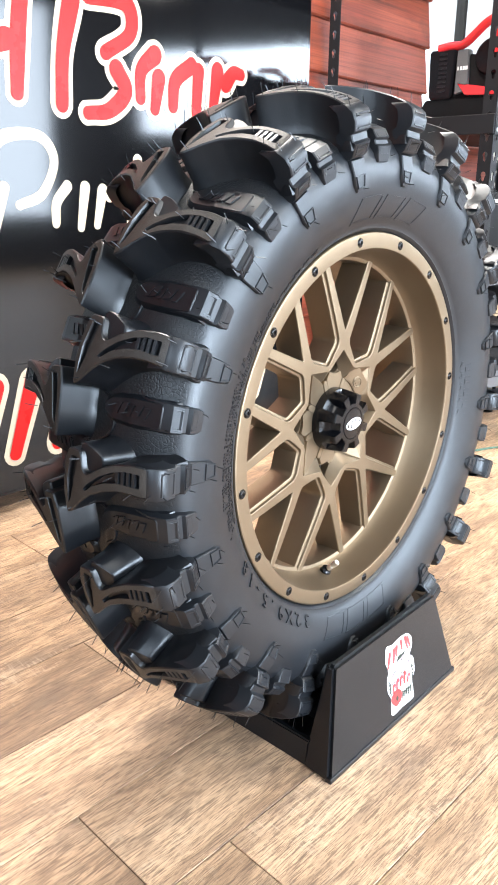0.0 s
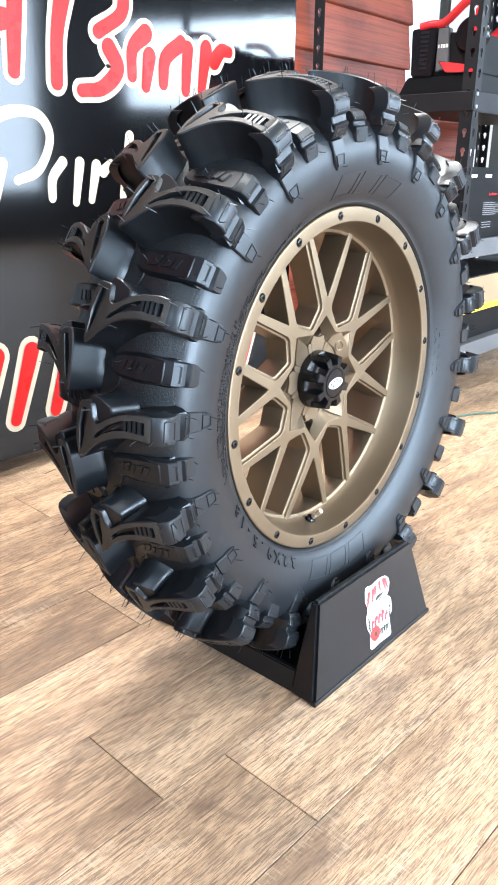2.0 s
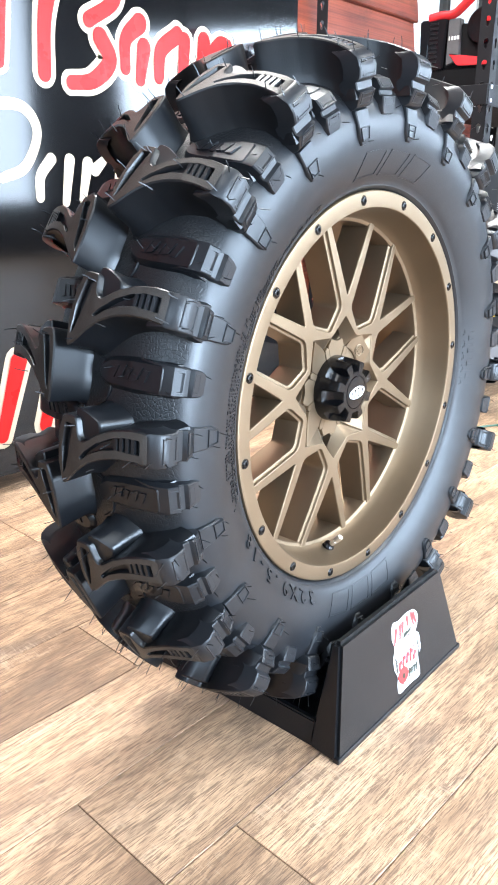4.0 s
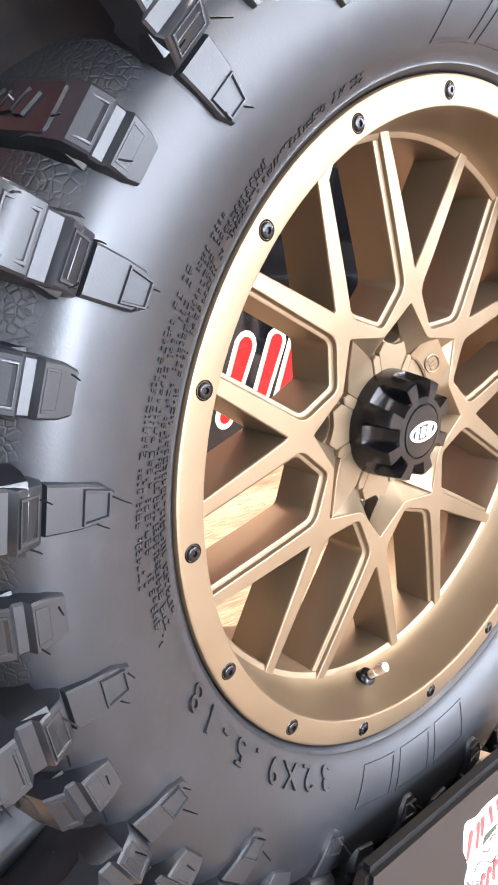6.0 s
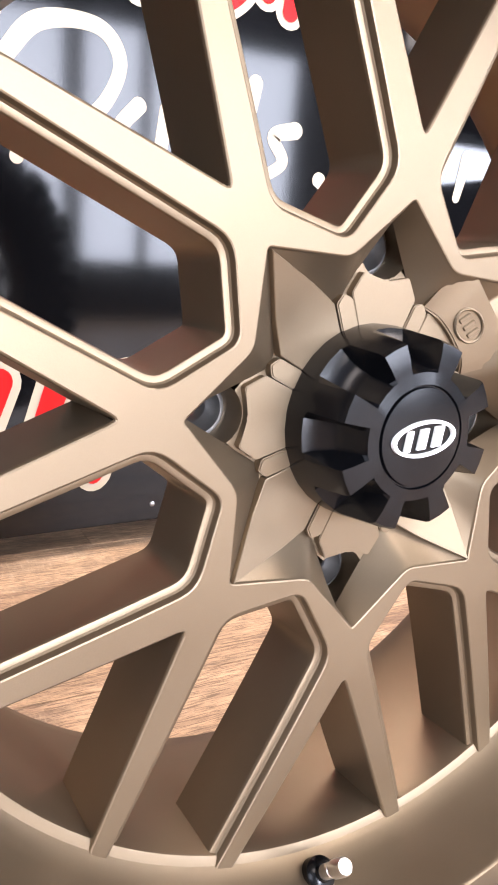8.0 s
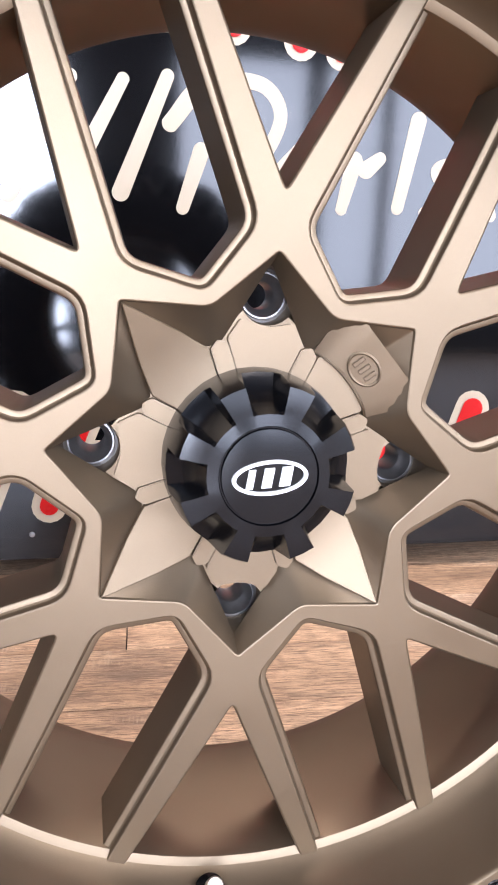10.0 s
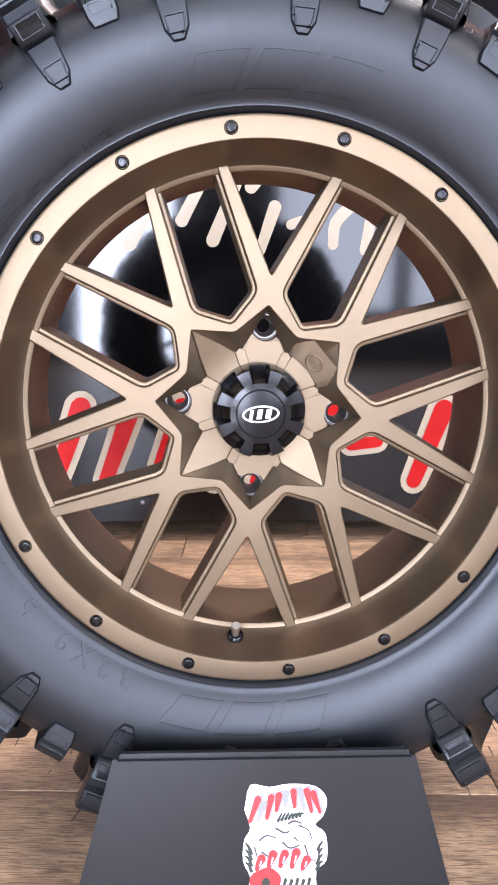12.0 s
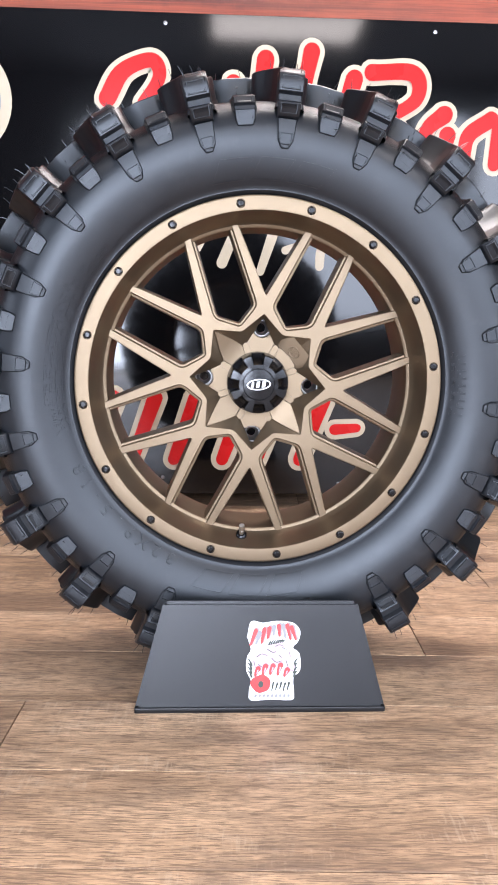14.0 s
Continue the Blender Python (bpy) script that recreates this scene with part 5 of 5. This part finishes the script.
for pts in (((-0.008, 0.084), (0.000, 0.080), (0.006, 0.083)), ((-0.022, 0.074), (-0.016, 0.078), (-0.008, 0.076)), ((0.012, 0.086), (0.020, 0.082), (0.023, 0.074)), ((-0.002, 0.072), (0.004, 0.067), (0.012, 0.069)),
            ((-0.020, 0.064), (-0.013, 0.060), (-0.006, 0.063)), ((0.017, 0.069), (0.021, 0.058), (0.026, 0.056)), ((0.003, 0.088), (0.008, 0.090), (0.014, 0.088)), ((-0.026, 0.068), (-0.024, 0.060)), ((0.008, 0.076), (0.011, 0.073))):
    pen(pts, 0.0011, DARK_INK, 0.0007)
# dark leafy edges
for s, cx in ((-1, -0.029), (1, 0.0275)):
    for k in range(4):
        pen(((cx, 0.048 + 0.005 * k), (cx + s * 0.002, 0.053 + 0.005 * k), (cx + s * 0.0045, 0.055 + 0.0055 * k)), 0.0030, DARK_INK, 0.0002 + 0.00005 * k)
# red middle band, red block with a dark spot, dark bars beside it
for x, z, h in ((-0.0225, 0.0540, 0.009), (-0.0125, 0.0560, 0.012), (-0.0025, 0.0570, 0.0105), (0.0075, 0.0570, 0.0125), (0.0165, 0.0530, 0.008)):
    pen(((x + 0.0024, z + h / 2), (x, z), (x - 0.0016, z - h / 2)), 0.0070, RED_PRINT, 0.0009)
    pen(((x + 0.0020, z + h / 4), (x + 0.0004, z - h / 4)), 0.0016, PINK_INK, 0.0011)
blob(-0.0165, 0.0385, 0.0135, 0.0118, RED_PRINT, 0.0010, 0.06)
blob(-0.0165, 0.0380, 0.0036, 0.0045, DARK_INK, 0.0012)
for k in range(5):
    x = -0.001 + 0.0052 * k
    pen(((x + 0.0015, 0.040 - 0.001 * (k % 2)), (x, 0.0345), (x - 0.001, 0.029 + 0.0012 * (k % 3))), 0.0026, DARK_INK, 0.0011)
for i in range(9):
    print_shape([(-0.0255 + 0.0055 * i, 0.0205), (-0.022 + 0.0055 * i, 0.0205), (-0.0212 + 0.0055 * i, 0.0245), (-0.0247 + 0.0055 * i, 0.0245)], GREY_INK, 0.0)

# ---- the rack beside the sign ----
rack = empty("shelving_rack", (1.2, 0.42, 0), "black slotted-angle steel shelving rack holding boxed goods", "shelving rack")


def slotted_strip(bm, length, width, pitch, along_x):
    """One flange of a slotted angle: a strip with a row of keyhole slots."""
    t = 0.002

    def spot(p, d):
        return (p[0], d, p[1]) if along_x else (d, p[0], p[1])

    def flat(v):
        return (v.co.x if along_x else v.co.y, v.co.z)

    n = int(length / pitch)
    outline = [(0, 0), (width, 0), (width, n * pitch), (0, n * pitch)]
    slots = []
    for i in range(n):
        cx, cz = width * 0.48, (i + 0.62) * pitch
        big = [(cx + 0.0075 * math.cos(radians(q)), cz + 0.0075 * math.sin(radians(q))) for q in range(-50, 231, 40)]
        slots.append(big + [(cx - 0.0040, cz - 0.0140), (cx, cz - 0.0175), (cx + 0.0040, cz - 0.0140)])
    faces = []
    for d in (0.0, t):
        rings = [[bm.verts.new(spot(p, d)) for p in loop] for loop in (outline, *slots)]
        fill(bm, rings[0], rings[1:], flat)
        faces.append(rings)
    for a, b in zip(*faces):
        join_into(bm, a, b)


def upright():
    bm = bmesh.new()
    slotted_strip(bm, 1.9, 0.038, 0.05, True)
    slotted_strip(bm, 1.9, 0.038, 0.05, False)
    return bm


DEPTH_R, LONG_R = 0.55, 1.25
post = part("post", upright(), RACK_BLACK, rack, smooth=0)
for x, y, rz in ((0, DEPTH_R, -90), (LONG_R, 0, 90), (LONG_R, DEPTH_R, 180)):
    again(post, pose(x, y, 0, 0, 0, rz))
SHELVES = (0.20, 0.52, 0.918, 1.45)
for z in SHELVES:
    bm = box(0.003, LONG_R - 0.003, 0.003, DEPTH_R - 0.003, z, z + 0.012, 0.002)
    part("shelf", bm, SHELF_GREY if z < 0.8 else RACK_BLACK, rack)
    bm = bmesh.new()
    add_box(bm, 0.0, LONG_R, -0.003, 0.0, z - 0.035, z + 0.014, 0.001, 1)
    add_box(bm, 0.0, LONG_R, -0.003, 0.018, z - 0.038, z - 0.035)
    part("beam", bm, SHELF_GREY if z < 0.8 else RACK_BLACK, rack)
    bm = bmesh.new()
    add_box(bm, -0.003, 0.0, 0.0, DEPTH_R, z - 0.035, z + 0.014, 0.001, 1)
    part("side_beam", bm, SHELF_GREY if z < 0.8 else RACK_BLACK, rack)
bm = bmesh.new()
for z in (0.525, 0.50, 0.925, 0.893):
    add_box(bm, 0.008, 0.017, -0.006, 0.0, z - 0.0045, z + 0.0045, 0.001, 1)
part("bolt_heads", bm, STEEL, rack)

# boxed goods on the rack
RX, RY = 1.2, 0.42


def printed_box(at, size, turn, label, bands):
    thing = empty("product_box", at, label, "box", "boxed goods on the rack")
    thing.rotation_euler = (0, 0, radians(turn))
    w, d, h = size
    part("carton", box(0, w, 0, d, 0, h, 0.002), BOX_BLACK, thing)
    for x0, x1, z0, z1, mat, side in bands:
        if side:
            bm = box(-0.001, 0, x0 * d, x1 * d, z0 * h, z1 * h)
        else:
            bm = box(x0 * w, x1 * w, -0.001, 0, z0 * h, z1 * h)
        part("print", bm, mat, thing, smooth=0)
    return thing


lines = [(0.28 + 0.0, 0.28 + 0.3 * (0.6 + 0.4 * ((i * 37) % 10) / 10), 0.50 - 0.028 * i, 0.508 - 0.028 * i, GREY_INK, False) for i in range(7)]
printed_box((RX + 0.05, RY + 0.02, 0.533), (0.46, 0.30, 0.205), 0, "black printed carton with white print lines and a red heading", lines + [(0.06, 0.14, 0.86, 0.90, WHITE_INK, False), (0.27, 0.36, 0.86, 0.905, WHITE_INK, False)]
            + [(0.28, 0.42, 0.22 - 0.035 * i, 0.229 - 0.035 * i, GREY_INK, False) for i in range(3)]
            + [(0.1, 0.4, 0.55 - 0.06 * i, 0.565 - 0.06 * i, WHITE_INK, True) for i in range(5)])
head = glyph_mesh("Specifications", 0.011, 0.0004)
head.name = "red_heading"
head.materials.append(RED_PRINT)
ob = new("red_heading", head)
ob.matrix_basis = pose(0.19, -0.0012, 0.125, 90, 0, 0)
ob.parent = bpy.data.objects["product_box"]
printed_box((RX + 0.04, RY + 0.03, 0.214), (0.62, 0.36, 0.20), 0, "black and tan carton with a bright yellow stripe", [(0, 1, 0.42, 0.52, BOX_YELLOW, False), (0, 1, 0.42, 0.52, BOX_YELLOW, True), (0, 1, 0.52, 0.98, CARD_TAN, False), (0, 1, 0.52, 0.98, CARD_TAN, True)])
printed_box((RX + 0.72, RY + 0.05, 0.214), (0.40, 0.34, 0.17), 0, "black printed carton on the lowest shelf", [(0.1, 0.6, 0.6, 0.7, WHITE_INK, False)])

# black machine with louvres and a red tube on the upper shelf, its detailed side towards the sign
mach = empty("power_unit", (1.26, 0, 0.932), "black louvred machine with a red tubular guard, on the rack", "machine")
MX = 0.34                                   # how far the machine reaches along the shelf


def slab(outline, x0, x1, bevel):
    """A block with its outline given in (y, z) and standing between two values of x."""
    bm = bmesh.new()
    a = [bm.verts.new((x0, y, z)) for y, z in outline]
    b = [bm.verts.new((x1, y, z)) for y, z in outline]
    join_into(bm, a, b)
    bm.faces.new(a)
    bm.faces.new(b[::-1])
    bmesh.ops.recalc_face_normals(bm, faces=bm.faces)
    if bevel:
        bmesh.ops.bevel(bm, geom=list(bm.edges), offset=bevel, segments=2, affect="EDGES")
    return bm


part("base", slab([(0.694, 0.0), (0.664, 0.052), (0.44, 0.048), (0.44, 0.0)], -0.004, MX, 0.003), BOX_BLACK, mach)
column = part("louvre_column", slab([(0.652, 0.052), (0.657, 0.176), (0.576, 0.176), (0.582, 0.052)], -0.010, 0.06, 0.004), CAP_BLACK, mach)
for i in range(9):
    z = 0.070 + 0.0115 * i
    part("louvre", slab([(0.625, z), (0.624, z + 0.0055), (0.600, z + 0.0050), (0.601, z - 0.0005)], -0.0125, -0.0085, 0.0006), STAND_BLACK, column)
part("housing", slab([(0.650, 0.048), (0.652, 0.172), (0.44, 0.150), (0.44, 0.048)], 0.004, MX - 0.01, 0.004), BOX_BLACK, mach)
part("side_panel", slab([(0.574, 0.060), (0.574, 0.172), (0.541, 0.172), (0.536, 0.070)], -0.006, 0.02, 0.002), SHELF_GREY, mach, "grey honeycomb-textured panel")
for i, w in enumerate((0.004, 0.006, 0.007, 0.008)):
    y = 0.5695 - 0.0078 * i
    part("print", box(-0.0072, -0.006, y - w * 0.8, y, 0.121, 0.130), WHITE_INK, mach, smooth=0)
part("red_trim", slab([(0.568, 0.089), (0.449, 0.068), (0.447, 0.053), (0.541, 0.057)], -0.008, 0.02, 0.002), RED_GLOSS, mach, "glossy red corner trim")
bm = bmesh.new()
add_disc(bm, add_lathe(bm, [(0.046, 0.03), (0.046, 0.004), (0.041, -0.004), (0.022, -0.006)], 28)[-1])
part("round_cover", bm, CAP_BLACK, mach).matrix_basis = Matrix.Translation((-0.002, 0.478, 0.148)) @ pose(0, 0, 0, 0, 0, -90)
bm = bmesh.new()
pts = [(0.632, 0.180), (0.600, 0.184), (0.562, 0.184), (0.530, 0.206), (0.500, 0.229), (0.470, 0.240), (0.40, 0.246)]
line = [(0.0, p.x, p.y) for p in smooth_line(pts, 4)]
add_rod(bm, line, 0.0115, 12)
tube = part("guard_tube", bm, RED_GLOSS, mach, "glossy red tube")
again(tube, Matrix.Translation((MX - 0.03, 0, 0)))
part("guard_post", slab([(0.470, 0.150), (0.446, 0.150), (0.450, 0.215), (0.466, 0.215)], -0.010, 0.010, 0.005), RED_GLOSS, mach, "glossy red bracket")

# green cable on the floor
bm = bmesh.new()
cable_pts = [(1.10, 0.42), (1.27, 0.36), (1.36, 0.30), (1.55, 0.25), (1.9, 0.28), (2.4, 0.2)]
add_rod(bm, [(p.x, p.y, 0.004) for p in smooth_line(cable_pts, 6)], 0.003, 6)
tagged(part("cable", bm, CABLE_GREEN), "thin green cable lying on the floor", "cable")

# ---- floor planks and cedar boards ----
PLANK_W, PLANK_L = 0.156, 1.22
LAY = pose(0, 0, 0, 0, 0, -2.4)          # the planks run a little askew to the wheel
rng = random.Random(3)


def plank_mesh(length):
    bm = box(0.0008, length - 0.0008, 0.0008, PLANK_W - 0.0008, -0.009, 0.0, 0.0005, 1)
    return part("plank", bm, OAK, floor, smooth=0)


planks = {}
starts = {0: -0.416, -1: -0.311, -2: 0.62, 1: -0.95, 2: -0.2, 3: -0.75, 4: -0.4}
for row in range(-30, 18):
    y = PLANK_W * row - 0.066
    x = starts.get(row, rng.uniform(-1.2, 0))
    while x > X0:
        x -= PLANK_L
    while x < X1 - 0.02:
        a, b = max(x, X0), min(x + PLANK_L, X1)
        x += PLANK_L
        key = round(b - a, 2)
        middle = LAY @ Vector(((a + b) / 2, y + PLANK_W / 2, 0))
        if key < 0.03 or not Y0 - 0.04 < middle.y < 2.34:
            continue
        if key not in planks:
            planks[key] = o = plank_mesh(key)
        else:
            o = again(planks[key])
        o.matrix_basis = LAY @ Matrix.Translation((a, y, 0))
row = 0
z = 0.045
lengths = {}
while z < TOP - 0.02:
    x = X0
    first = rng.uniform(0.75, 1.55)
    stop = SIDING_END if z > 0.85 else 2.4
    while x < stop:
        n = min(first if x == X0 else 2.44, stop - x)
        key = round(n, 2)
        if key not in lengths:
            lengths[key] = part("board", siding_board(key), CEDAR, wall_north, smooth=0)
            o = lengths[key]
        else:
            o = again(lengths[key])
        o.location = (x, 0.996, z)
        x += n + 0.002
    z += EXPOSE
